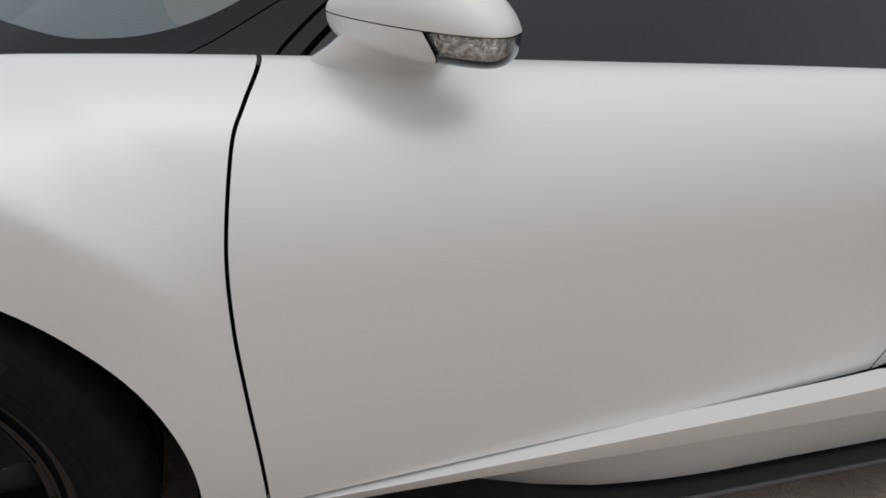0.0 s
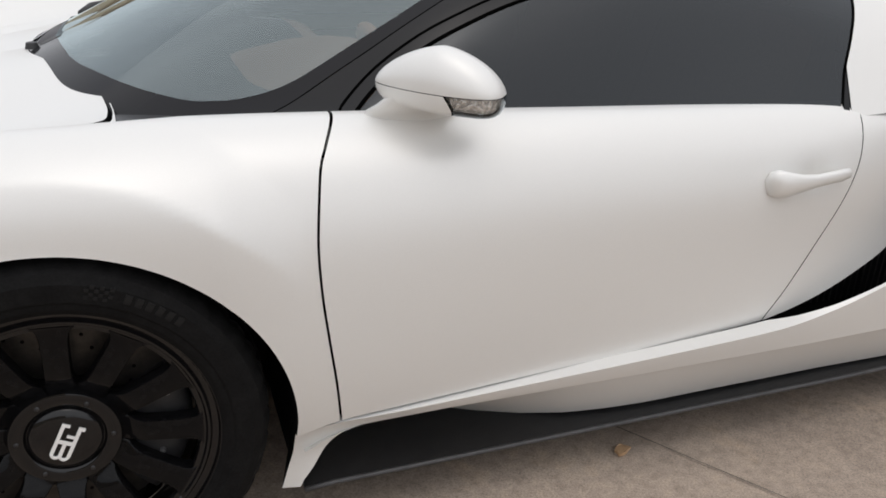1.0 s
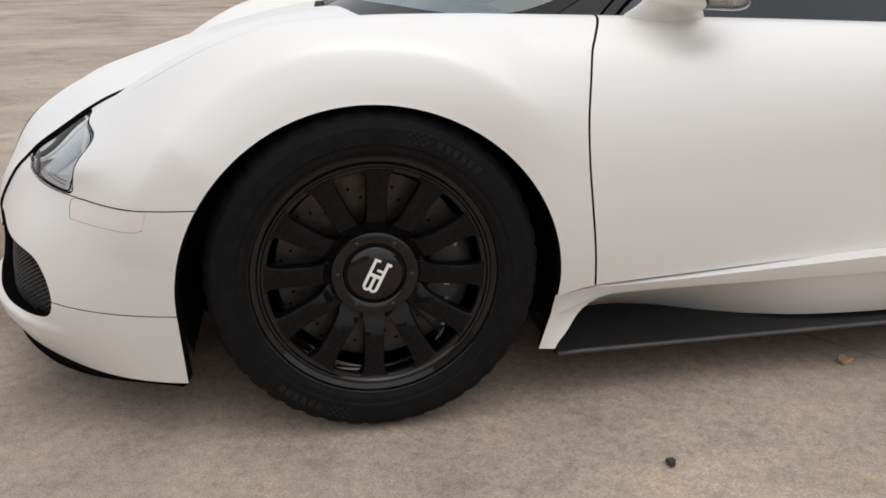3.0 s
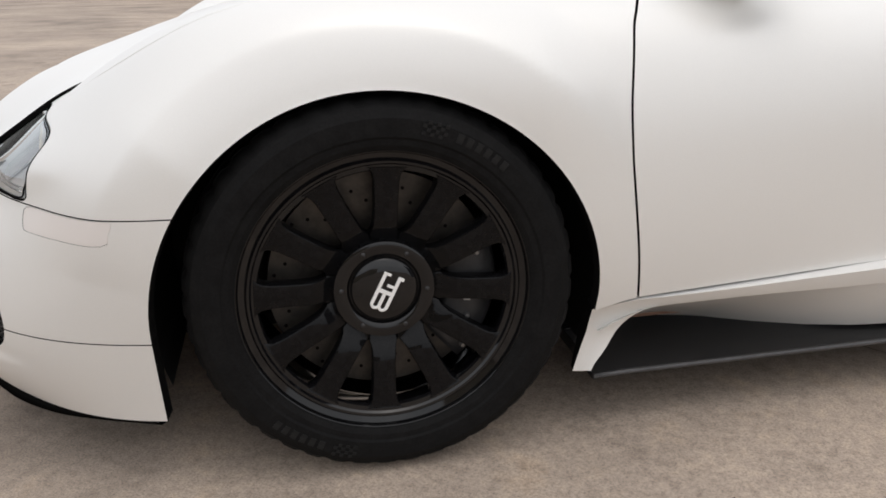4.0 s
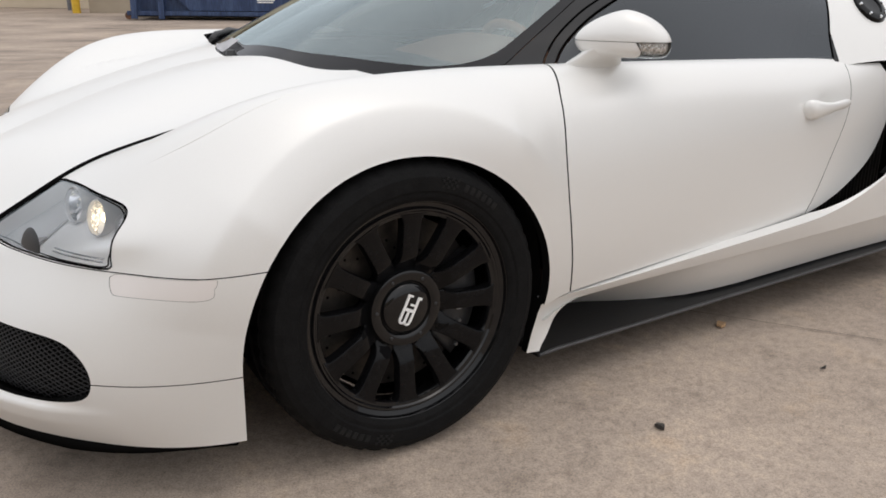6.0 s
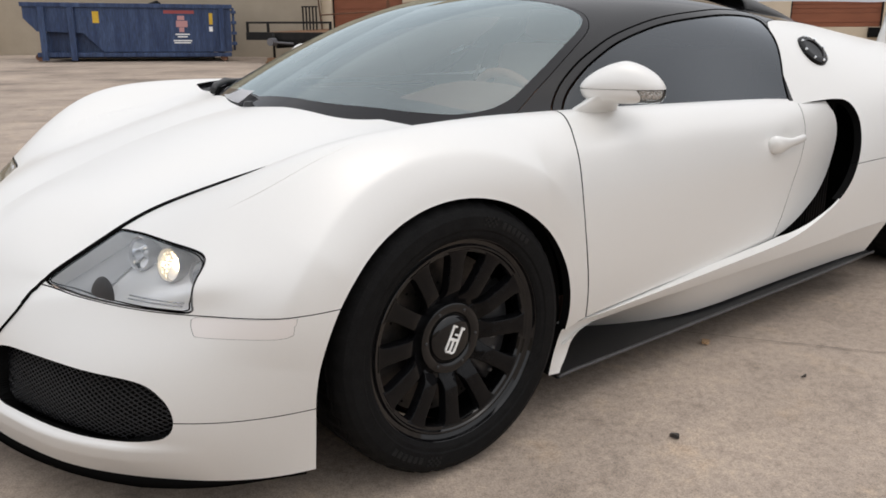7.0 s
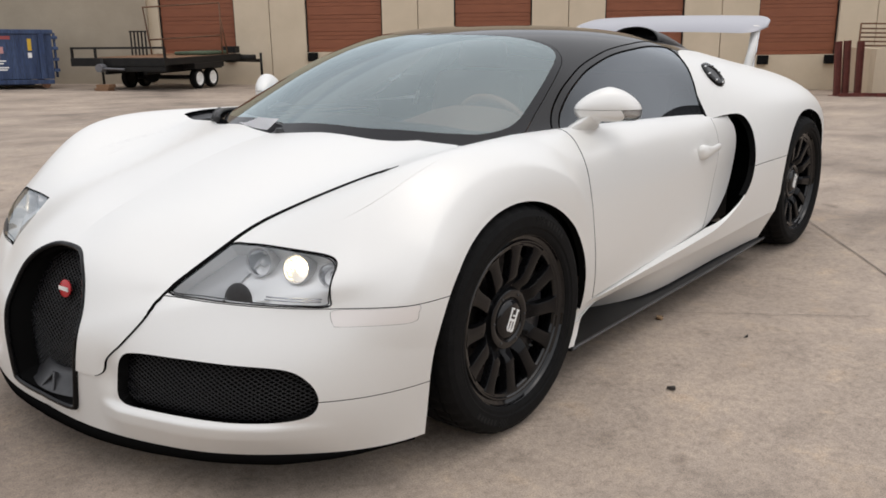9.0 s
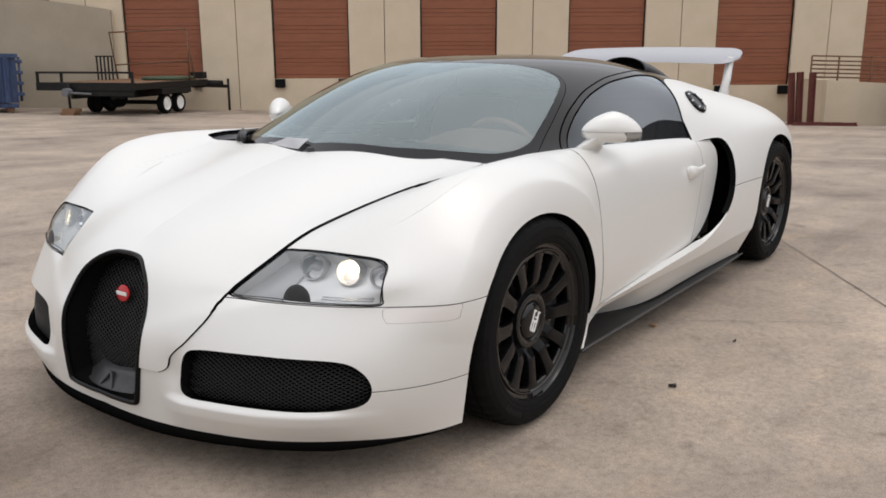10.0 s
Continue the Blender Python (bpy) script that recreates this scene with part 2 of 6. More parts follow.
# ---- car surfaces ----
# Longitudinal character lines of the body, nose to tail: x, half width, z at each station.
LOWER_BODY = [
    # centre line of the nose and bonnet
    [(-.830, 0, .568), (-.760, 0, .605), (-.683, 0, .643), (-.565, 0, .687), (-.43, 0, .733), (-.23, 0, .785), (0, 0, .816), (.4, 0, .83), (1.0, 0, .78), (1.5, 0, .76), (2.05, 0, .74)],
    # middle of the bonnet
    [(-.849, 0, .537), (-.793, .125, .586), (-.71, .225, .625), (-.595, .255, .672), (-.45, .27, .715), (-.25, .29, .765), (-.01, .31, .812), (.4, .38, .832), (1.0, .40, .78), (1.5, .4, .76), (2.05, .4, .74)],
    # bonnet shut line
    [(-.866, 0, .495), (-.830, .175, .544), (-.745, .400, .538), (-.615, .456, .619), (-.475, .500, .680), (-.275, .560, .735), (-.02, .635, .786), (.3, .685, .815), (1.0, .66, .78), (1.5, .65, .76), (2.05, .63, .74)],
    # crest of the wing
    [(-.883, 0, .45), (-.855, .195, .500), (-.765, .41, .512), (-.615, .626, .593), (-.485, .712, .688), (-.30, .776, .793), (0, .800, .840), (.44, .785, .827), (1.0, .785, .804), (1.5, .765, .777), (2.05, .755, .765)],
    # shoulder
    [(-.899, 0, .40), (-.879, .205, .450), (-.785, .42, .490), (-.622, .715, .565), (-.495, .845, .610), (-.31, .888, .705), (0, .908, .766), (.45, .886, .755), (1.0, .868, .722), (1.5, .845, .68), (2.05, .795, .675)],
    # waist of the bumper and the flanks
    [(-.912, 0, .35), (-.905, .21, .395), (-.808, .432, .450), (-.678, .69, .490), (-.553, .850, .508), (-.405, .953, .505), (0, .972, .52), (.45, .943, .53), (1.0, .908, .52), (1.5, .872, .50), (2.05, .795, .47)],
    # lower bumper and door foot
    [(-.933, 0, .25), (-.918, .225, .275), (-.862, .453, .285), (-.780, .668, .29), (-.632, .846, .29), (-.398, .955, .288), (0, .965, .30), (.46, .931, .285), (1.0, .906, .28), (1.5, .884, .28), (2.05, .815, .28)],
    # lip
    [(-.926, 0, .14), (-.912, .235, .14), (-.850, .46, .138), (-.754, .652, .138), (-.597, .824, .136), (-.385, .934, .136), (0, .93, .13), (.42, .89, .13), (1.0, .893, .13), (1.5, .868, .13), (2.05, .79, .13)],
]
# Character lines of screen, roof, sills and tail.
UPPER_BODY = [
    [(-.14, 0, .775), (.26, 0, .965), (.68, 0, 1.108), (1.1, 0, 1.158), (1.6, 0, 1.142), (2.1, 0, 1.080), (2.7, 0, .965), (3.2, 0, .84), (3.52, 0, .70)],
    [(-.09, .29, .775), (.29, .28, .957), (.70, .28, 1.097), (1.1, .28, 1.148), (1.6, .28, 1.134), (2.1, .27, 1.072), (2.7, .28, .963), (3.2, .28, .838), (3.51, .28, .695)],
    [(.10, .57, .775), (.46, .545, .925), (.79, .515, 1.042), (1.12, .505, 1.096), (1.6, .490, 1.092), (2.08, .49, 1.034), (2.7, .53, .938), (3.2, .5, .822), (3.49, .46, .68)],
    [(.33, .705, .790), (.54, .708, .835), (.74, .690, .905), (1.10, .655, .955), (1.58, .640, .960), (2.05, .682, .920), (2.7, .715, .876), (3.2, .69, .775), (3.45, .62, .64)],
    [(.33, .79, .76), (.50, .79, .77), (.75, .785, .77), (1.1, .780, .765), (1.6, .770, .760), (2.06, .805, .768), (2.7, .850, .772), (3.2, .80, .69), (3.42, .70, .57)],
    [(.385, .938, .50), (.50, .932, .50), (.75, .925, .50), (1.1, .925, .50), (1.6, .920, .50), (2.06, .912, .52), (2.7, .926, .53), (3.2, .845, .50), (3.40, .77, .44)],
    [(.384, .930, .285), (.50, .930, .277), (.75, .926, .272), (1.1, .929, .275), (1.6, .928, .29), (2.06, .918, .30), (2.7, .918, .30), (3.2, .835, .31), (3.38, .76, .31)],
    [(.37, .906, .21), (.50, .902, .215), (.75, .902, .21), (1.1, .909, .205), (1.6, .919, .21), (2.06, .914, .21), (2.7, .905, .22), (3.2, .82, .24), (3.37, .75, .25)],
    [(.355, .905, .130), (.50, .93, .132), (.75, .932, .134), (1.1, .932, .136), (1.6, .930, .138), (2.06, .910, .14), (2.7, .885, .15), (3.2, .80, .18), (3.36, .74, .20)],
]


def spline_matrix(knots, samples):
    """Rows of weights: the natural cubic spline through values at the knots, taken at the samples."""
    n = len(knots)
    h = np.diff(knots)
    a, b = np.eye(n), np.zeros((n, n))
    for i in range(1, n - 1):
        a[i, i - 1:i + 2] = h[i - 1], 2 * (h[i - 1] + h[i]), h[i]
        b[i, i - 1:i + 2] = 6 / h[i - 1], -6 / h[i - 1] - 6 / h[i], 6 / h[i]
    bend = np.linalg.solve(a, b)
    out = np.zeros((len(samples), n))
    for row, s in enumerate(samples):
        i = min(max(int(np.searchsorted(knots, s)) - 1, 0), n - 2)
        p, q = (knots[i + 1] - s) / h[i], (s - knots[i]) / h[i]
        out[row, i] += p
        out[row, i + 1] += q
        out[row] += ((p ** 3 - p) * bend[i] + (q ** 3 - q) * bend[i + 1]) * h[i] ** 2 / 6
    return out


def loft(lines, across, along, mirror_front):
    """A smooth sheet through the character lines: points and normals in a grid (across, along, 3)."""
    g = np.array(lines, float)
    flip = np.array((1, -1, 1))
    g = np.concatenate([g[1:2] * flip, g], 0)
    if mirror_front:
        g = np.concatenate([g[:, 1:2] * flip, g], 1)
    first = 1 if mirror_front else 0
    du = np.linalg.norm(np.diff(g, axis=0), axis=2).mean(1)
    dv = np.linalg.norm(np.diff(g, axis=1), axis=2).mean(0)
    u, v = np.concatenate([[0], np.cumsum(du)]), np.concatenate([[0], np.cumsum(dv)])
    su, sv = np.linspace(u[1], u[-1], across), np.linspace(v[first], v[-1], along)
    mu, mv = spline_matrix(u, su), spline_matrix(v, sv)
    p = np.einsum("ai,ijc,bj->abc", mu, g, mv)
    e = 1e-3
    pu = np.einsum("ai,ijc,bj->abc", spline_matrix(u, np.clip(su + e, u[0], u[-1])) - spline_matrix(u, su - e), g, mv)
    pv = np.einsum("ai,ijc,bj->abc", mu, g, spline_matrix(v, np.minimum(sv + e, v[-1])) - spline_matrix(v, np.maximum(sv - e, v[0])))
    n = np.cross(pv, pu)
    n /= np.linalg.norm(n, axis=2, keepdims=True) + 1e-12
    p[0, :, 1] = 0
    if mirror_front:
        p[:, 0, 1] = 0
    return p, n


def flare(p, n):
    """The front wing's flare: a raised band round the wheel arch with a crease above it."""
    from_x, from_z = p[..., 0] + 0.005, p[..., 2] - 0.302
    far, turn = np.hypot(from_x, from_z), np.degrees(np.arctan2(from_z, from_x))
    rise = np.clip((0.585 - far) / 0.095, 0, 1)
    rise = np.where(rise > 0.93, 1 - (1 - rise) ** 2 / 0.14 - 0.035, rise)
    ends = np.clip((turn + 20) / 40, 0, 1) * np.clip((168 - turn) / 30, 0, 1) * (p[..., 1] > 0.6) * np.clip((0.44 - p[..., 0]) / 0.16, 0, 1)
    band = np.clip((far - 0.385) / 0.10, 0, 1)
    lift = (0.017 + 0.019 * band) * rise * ends
    q = p.copy()
    # the dished channel beside the lower grille
    q[..., 0] += 0.013 * np.exp(-((p[..., 1] - 0.308) / 0.028) ** 2 - ((p[..., 2] - 0.300) / 0.050) ** 2) * (p[..., 0] < -0.6)
    # the shelf that juts out under the lower grille
    q[..., 0] -= 0.018 * np.clip((0.240 - p[..., 2]) / 0.016, 0, 1) * np.clip((p[..., 2] - 0.135) / 0.06, 0, 1) * np.clip((p[..., 1] - 0.27) / 0.08, 0, 1) * np.clip((0.86 - p[..., 1]) / 0.12, 0, 1) * (p[..., 0] < -0.55)
    q[..., 1] += lift
    # the finger recess behind the door handle
    handle_dip = np.exp(-((p[..., 0] - 1.555) / 0.055) ** 2 - ((p[..., 2] - 0.645) / 0.026) ** 2) * (p[..., 1] > 0.6)
    q[..., 1] -= 0.010 * handle_dip
    m = np.cross(np.gradient(q, axis=1), np.gradient(q, axis=0))
    m /= np.linalg.norm(m, axis=2, keepdims=True) + 1e-12
    m = np.where((m * n).sum(2, keepdims=True) < 0, -m, m)
    near = ((handle_dip > 0.002) | ((far < 0.66) & (p[..., 1] > 0.6)) | ((p[..., 0] < -0.6) & (np.abs(p[..., 1] - 0.55) < 0.34) & (p[..., 2] < 0.40)))[..., None]
    return q, np.where(near, m, n)


# ---- the yard: ground, building, things by the building ----
# Yard axes: "right" runs along the building's face, "away" towards it.
EYE0 = Vector((-2.18, -2.23, 0))
AWAY, RIGHT = Vector((0.796, 0.605, 0)), Vector((0.605, -0.796, 0))


def fall(u, d):
    """Height of the yard, which falls gently towards the loading docks."""
    slope = 0.0323 + 0.00082 * max(-18.0, min(14.0, u))
    run = d - 4.0
    soft = run if run > 6 else (0.0 if run < -2 else (run + 2) ** 2 / 16 * 0.75)
    return -max(0.0, min(soft, 30.0)) * slope


def yard(u, d, z=None):
    p = EYE0 + RIGHT * u + AWAY * d
    p.z = fall(u, d) if z is None else z
    return p


CONCRETE = shade("weathered_concrete", (0.36, 0.31, 0.27), 0.85)


def concrete_nodes(m):
    t = m.node_tree
    b = t.nodes["Principled BSDF"]
    co = t.nodes.new("ShaderNodeTexCoord")

    def noise_at(scale, detail, stretch=(1, 1, 1), rough=0.6):
        mp = t.nodes.new("ShaderNodeMapping")
        mp.inputs["Scale"].default_value = stretch
        mp.inputs["Rotation"].default_value = (0, 0, radians(34))
        t.links.new(co.outputs["Object"], mp.inputs["Vector"])
        no = t.nodes.new("ShaderNodeTexNoise")
        no.inputs["Scale"].default_value, no.inputs["Detail"].default_value, no.inputs["Roughness"].default_value = scale, detail, rough
        t.links.new(mp.outputs["Vector"], no.inputs["Vector"])
        return no.outputs["Fac"]

    def ramp(fac, stops):
        ra = t.nodes.new("ShaderNodeValToRGB")
        ra.color_ramp.elements[0].position, ra.color_ramp.elements[1].position = stops[0][0], stops[-1][0]
        ra.color_ramp.elements[0].color, ra.color_ramp.elements[1].color = (*stops[0][1], 1), (*stops[-1][1], 1)
        for pos, col in stops[1:-1]:
            ra.color_ramp.elements.new(pos).color = (*col, 1)
        t.links.new(fac, ra.inputs["Fac"])
        return ra.outputs["Color"]

    def times(a, c, fac=1.0):
        mx = t.nodes.new("ShaderNodeMix")
        mx.data_type, mx.blend_type = "RGBA", "MULTIPLY"
        mx.inputs["Factor"].default_value = fac
        t.links.new(a, mx.inputs["A"])
        t.links.new(c, mx.inputs["B"])
        return mx.outputs["Result"]

    broad = ramp(noise_at(0.55, 6), [(0.30, (0.175, 0.142, 0.116)), (0.42, (0.305, 0.248, 0.202)), (0.54, (0.380, 0.311, 0.253)), (0.72, (0.475, 0.389, 0.315))])
    brushed = ramp(noise_at(1.6, 7, (0.35, 1.6, 1)), [(0.28, (0.74, 0.735, 0.73)), (0.47, (0.98, 0.98, 0.98)), (0.75, (1.10, 1.09, 1.07))])
    grit = times(ramp(noise_at(210, 4, rough=0.75), [(0.32, (0.60, 0.59, 0.58)), (0.5, (1, 1, 1)), (0.68, (1.30, 1.27, 1.23))]), ramp(noise_at(38, 3), [(0.3, (0.82, 0.81, 0.80)), (0.5, (1, 1, 1)), (0.7, (1.13, 1.11, 1.08))]))
    mottle = ramp(noise_at(5, 8, rough=0.7), [(0.3, (0.70, 0.70, 0.70)), (0.45, (0.96, 0.96, 0.97)), (0.56, (1, 1, 1)), (0.72, (1.20, 1.13, 1.03))])
    spots = ramp(noise_at(4.2, 2, rough=0.4), [(0.24, (0.62, 0.61, 0.60)), (0.31, (1, 1, 1)), (0.9, (1, 1, 1))])
    colour = times(times(times(times(broad, brushed), grit), mottle), spots, 0.8)
    # two ragged dark patches: stains, with the car's soft shade put into their tone
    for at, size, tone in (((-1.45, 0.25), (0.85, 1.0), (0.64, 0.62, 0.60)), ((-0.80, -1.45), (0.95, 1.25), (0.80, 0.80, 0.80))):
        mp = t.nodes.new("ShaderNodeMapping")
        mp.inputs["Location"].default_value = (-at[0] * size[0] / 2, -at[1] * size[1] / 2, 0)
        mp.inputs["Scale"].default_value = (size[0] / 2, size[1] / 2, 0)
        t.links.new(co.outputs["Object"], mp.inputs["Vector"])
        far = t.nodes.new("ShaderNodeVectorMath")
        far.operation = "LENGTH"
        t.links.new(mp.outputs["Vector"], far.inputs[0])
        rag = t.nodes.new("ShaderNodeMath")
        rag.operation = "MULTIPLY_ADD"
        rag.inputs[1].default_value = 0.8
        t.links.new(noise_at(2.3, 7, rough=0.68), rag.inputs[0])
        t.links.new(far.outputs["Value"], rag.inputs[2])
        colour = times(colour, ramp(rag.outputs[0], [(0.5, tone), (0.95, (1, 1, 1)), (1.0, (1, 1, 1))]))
    t.links.new(colour, b.inputs["Base Color"])
    bu = t.nodes.new("ShaderNodeBump")
    bu.inputs["Strength"].default_value, bu.inputs["Distance"].default_value = 0.35, 0.003
    t.links.new(noise_at(210, 3), bu.inputs["Height"])
    t.links.new(bu.outputs["Normal"], b.inputs["Normal"])


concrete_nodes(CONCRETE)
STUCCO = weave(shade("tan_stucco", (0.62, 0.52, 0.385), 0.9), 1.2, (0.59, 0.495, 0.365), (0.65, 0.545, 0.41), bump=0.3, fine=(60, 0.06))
# darker copy of the stucco: the screen wall's shade is put into its colour
STUCCO_SHADED = weave(shade("shaded_tan_stucco", (0.38, 0.322, 0.245), 0.9), 0.8, (0.35, 0.297, 0.225), (0.41, 0.348, 0.265), bump=0.3, fine=(60, 0.06))
RUST_DOOR = weave(shade("rust_brown_steel_door", (0.25, 0.082, 0.037), 0.5), 2.0, (0.225, 0.073, 0.033), (0.275, 0.092, 0.043), stretch=(1, 1, 4), fine=(40, 0.06))
BLUE = weave(shade("blue_painted_steel", (0.02, 0.05, 0.14), 0.5), 2.2, (0.011, 0.028, 0.085), (0.055, 0.09, 0.18), low=0.34, high=0.76, stretch=(2.6, 2.6, 0.30), bump=0.2, fine=(16, 0.4), rough=(0.4, 0.65))
BLACK_STEEL = weave(shade("black_painted_steel", (0.009, 0.009, 0.009), 0.55, Specular_IOR_Level=0.25), 6, (0.006, 0.006, 0.006), (0.014, 0.013, 0.012), fine=(30, 0.2))
RUST = weave(shade("rusty_steel", (0.16, 0.075, 0.04), 0.8), 9, (0.10, 0.05, 0.03), (0.22, 0.10, 0.05), fine=(60, 0.2))
RED_STEEL = weave(shade("dark_red_primer_steel", (0.12, 0.028, 0.02), 0.65), 7, (0.09, 0.02, 0.015), (0.15, 0.035, 0.025), fine=(40, 0.2))
WOOD = weave(shade("weathered_wood", (0.22, 0.12, 0.06), 0.8), 6, (0.15, 0.08, 0.04), (0.28, 0.16, 0.09), stretch=(1, 8, 8))
YELLOW = weave(shade("yellow_paint", (0.65, 0.42, 0.03), 0.5), 5, (0.58, 0.36, 0.025), (0.70, 0.46, 0.04))
GREY_PAINT = weave(shade("grey_paint", (0.14, 0.14, 0.15), 0.6), 5, (0.11, 0.11, 0.12), (0.17, 0.17, 0.18))
GREEN_TARP = weave(shade("dull_green_tarp", (0.06, 0.085, 0.05), 0.8), 8, (0.045, 0.065, 0.04), (0.08, 0.11, 0.065), bump=0.4)


def ground():
    """One sheet, fine near the car and coarse out to the horizon."""
    def steps(near, far):
        s = [-far, -far / 3, -160, -90, -60, -45]
        s += [float(v) for v in np.arange(-36, near, 2.0)]
        return s + [near + 6, near + 20, 110, 300, far / 3, far]
    us, ds = steps(30, 2500), steps(44, 2500)
    me = bpy.data.meshes.new("ground")
    verts = [tuple(yard(u, d)) for d in ds for u in us]
    w = len(us)
    faces = [(j * w + i, j * w + i + 1, (j + 1) * w + i + 1, (j + 1) * w + i) for j in range(len(ds) - 1) for i in range(w - 1)]
    me.from_pydata(verts, [], faces)
    me.polygons.foreach_set("use_smooth", [True] * len(faces))
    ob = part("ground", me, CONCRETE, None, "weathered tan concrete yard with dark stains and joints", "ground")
    return tagged(ob, kind="structure")


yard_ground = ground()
JOINT = weave(shade("dirty_joint_filler", (0.10, 0.085, 0.07), 0.9), 8, (0.07, 0.06, 0.05), (0.20, 0.17, 0.14), low=0.4, high=0.62)
SLAB = radians(33.8)
sa, sr = Vector((math.cos(SLAB), math.sin(SLAB), 0)), Vector((math.sin(SLAB), -math.cos(SLAB), 0))


def joint(start, way, length, wide):
    """A slab joint: a thin filled groove that wanders slightly along the ground."""
    side = Vector((-way.y, way.x, 0))
    verts, faces = [], []
    count = max(2, int(length / 0.12))
    for i in range(count + 1):
        p = start + way * (length * i / count)
        wob = noise.noise((p.x * 3, p.y * 3, 1.7)) * 0.006
        half = wide * (0.35 + 0.4 * abs(noise.noise((p.x * 9, p.y * 9, 4.1))))
        q = p - EYE0
        z = fall(q.dot(RIGHT), q.dot(AWAY)) + 0.004
        for s in (-1, 1):
            c = p + side * (wob + s * half)
            verts.append((c.x, c.y, z))
    faces = [(2 * i, 2 * i + 1, 2 * i + 3, 2 * i + 2) for i in range(count)]
    me = bpy.data.meshes.new("joint")
    me.from_pydata(verts, [], faces)
    return part("joint", me, JOINT, yard_ground)


joint(sr * 2.5 - sa * 1.2, sa, 24.0, 0.007)
joint(sr * -8.4 - sa * 6.0, sa, 22.0, 0.009)
joint(sa * 0.56 - sr * 9.0, sr, 11.2, 0.0035)
joint(sa * 4.2 + sr * 2.5, sr, 9.0, 0.008)

# ---- warehouse ----
TURN_B = Matrix(((RIGHT.x, AWAY.x, 0), (RIGHT.y, AWAY.y, 0), (0, 0, 1))).to_4x4()
AT_B = Matrix.Translation(EYE0) @ TURN_B
FACE, PITCH, FIRST, DOOR_W = 27.3, 4.70, -10.1, 2.44
LOW, TOP = -2.2, 7.2
DOORS = [FIRST + PITCH * k for k in range(-2, 9)]


def warehouse():
    hall = thing("warehouse", "tan stucco warehouse with a row of raised dock doors", "building", AT_B, kind="structure")
    for k, left in enumerate(DOORS):
        right = left + DOOR_W
        mid = right + (PITCH - DOOR_W) / 2
        sill = 0.385 - 0.004 * k if k < 6 else 0.12
        part("pier", box((right, FACE, LOW), (mid - 0.012, FACE + 0.3, TOP)), STUCCO, hall)
        part("pier", box((mid + 0.012, FACE, LOW), (left + PITCH, FACE + 0.3, TOP)), STUCCO, hall)
        part("dock_wall", box((left, FACE + 0.003, LOW), (right, FACE + 0.3, sill)), STUCCO, hall)
        part("lintel", box((left, FACE + 0.003, sill + 3.05), (right, FACE + 0.3, TOP)), STUCCO, hall)
        dock = part("dock_door", box((left, FACE + 0.17, sill), (right, FACE + 0.2, sill + 3.05)), RUST_DOOR, hall, "rust brown sectional steel dock door")
        bm = bmesh.new()
        for i in range(6):
            z = sill + i * 0.508
            for a, b, out in ((0.005, 0.12, 0.0), (0.126, 0.38, 0.010), (0.386, 0.503, 0.0)):
                add_box(bm, (left + 0.02, FACE + 0.135 - out, z + a), (right - 0.02, FACE + 0.172, z + b), 0.006)
        part("panel", bm, RUST_DOOR, dock)
        bm = bmesh.new()
        for x in (left + 0.02, right - 0.02):
            add_box(bm, (x - 0.025, FACE + 0.10, sill), (x + 0.025, FACE + 0.165, sill + 3.05), 0.004)
        part("door_track", bm, BLACK_STEEL, dock)
        for x in (left + 0.2, right - 0.2):
            part("dock_bumper", box((x - 0.16, FACE - 0.14, sill - 0.28), (x + 0.16, FACE + 0.004, sill - 0.01), 0.02), RUBBER, hall, "black rubber dock bumper")
    part("roof", box((DOORS[0] - 30, FACE, TOP), (DOORS[-1] + 30, FACE + 30, TOP + 0.3)), STUCCO_SHADED, hall)
    part("end_wall", box((DOORS[-1] + PITCH, FACE, LOW), (DOORS[-1] + 30, FACE + 0.3, TOP)), STUCCO, hall)
    part("end_wall", box((DOORS[0] - 30, FACE + 2.0, LOW), (DOORS[0] - 0.001, FACE + 2.3, TOP)), STUCCO, hall)
    part("inner_wall", box((DOORS[0] - 30, FACE + 29.7, LOW), (DOORS[-1] + 30, FACE + 30, TOP)), STUCCO_SHADED, hall)
    return hall


warehouse()


def yard_wall(name, label, a, b, top_a, top_b, thick, mat):
    """A straight wall standing on the yard from a to b (right, away)."""
    a, b = Vector(a), Vector(b)
    side = Vector((-(b - a).y, (b - a).x)).normalized() * thick
    bm = bmesh.new()
    rows = []
    for p, top in ((a, top_a), (b, top_b)):
        rows.append([bm.verts.new(yard(q.x, q.y, z)) for q, z in ((p, LOW), (p, top), (p + side, top), (p + side, LOW))])
    for k in range(4):
        bm.faces.new((rows[0][k], rows[0][(k + 1) % 4], rows[1][(k + 1) % 4], rows[1][k]))
    bm.faces.new(rows[0][::-1])
    bm.faces.new(rows[1])
    bmesh.ops.recalc_face_normals(bm, faces=bm.faces)
    return tagged(part(name, bm, mat, None, label, "wall"), kind="structure")


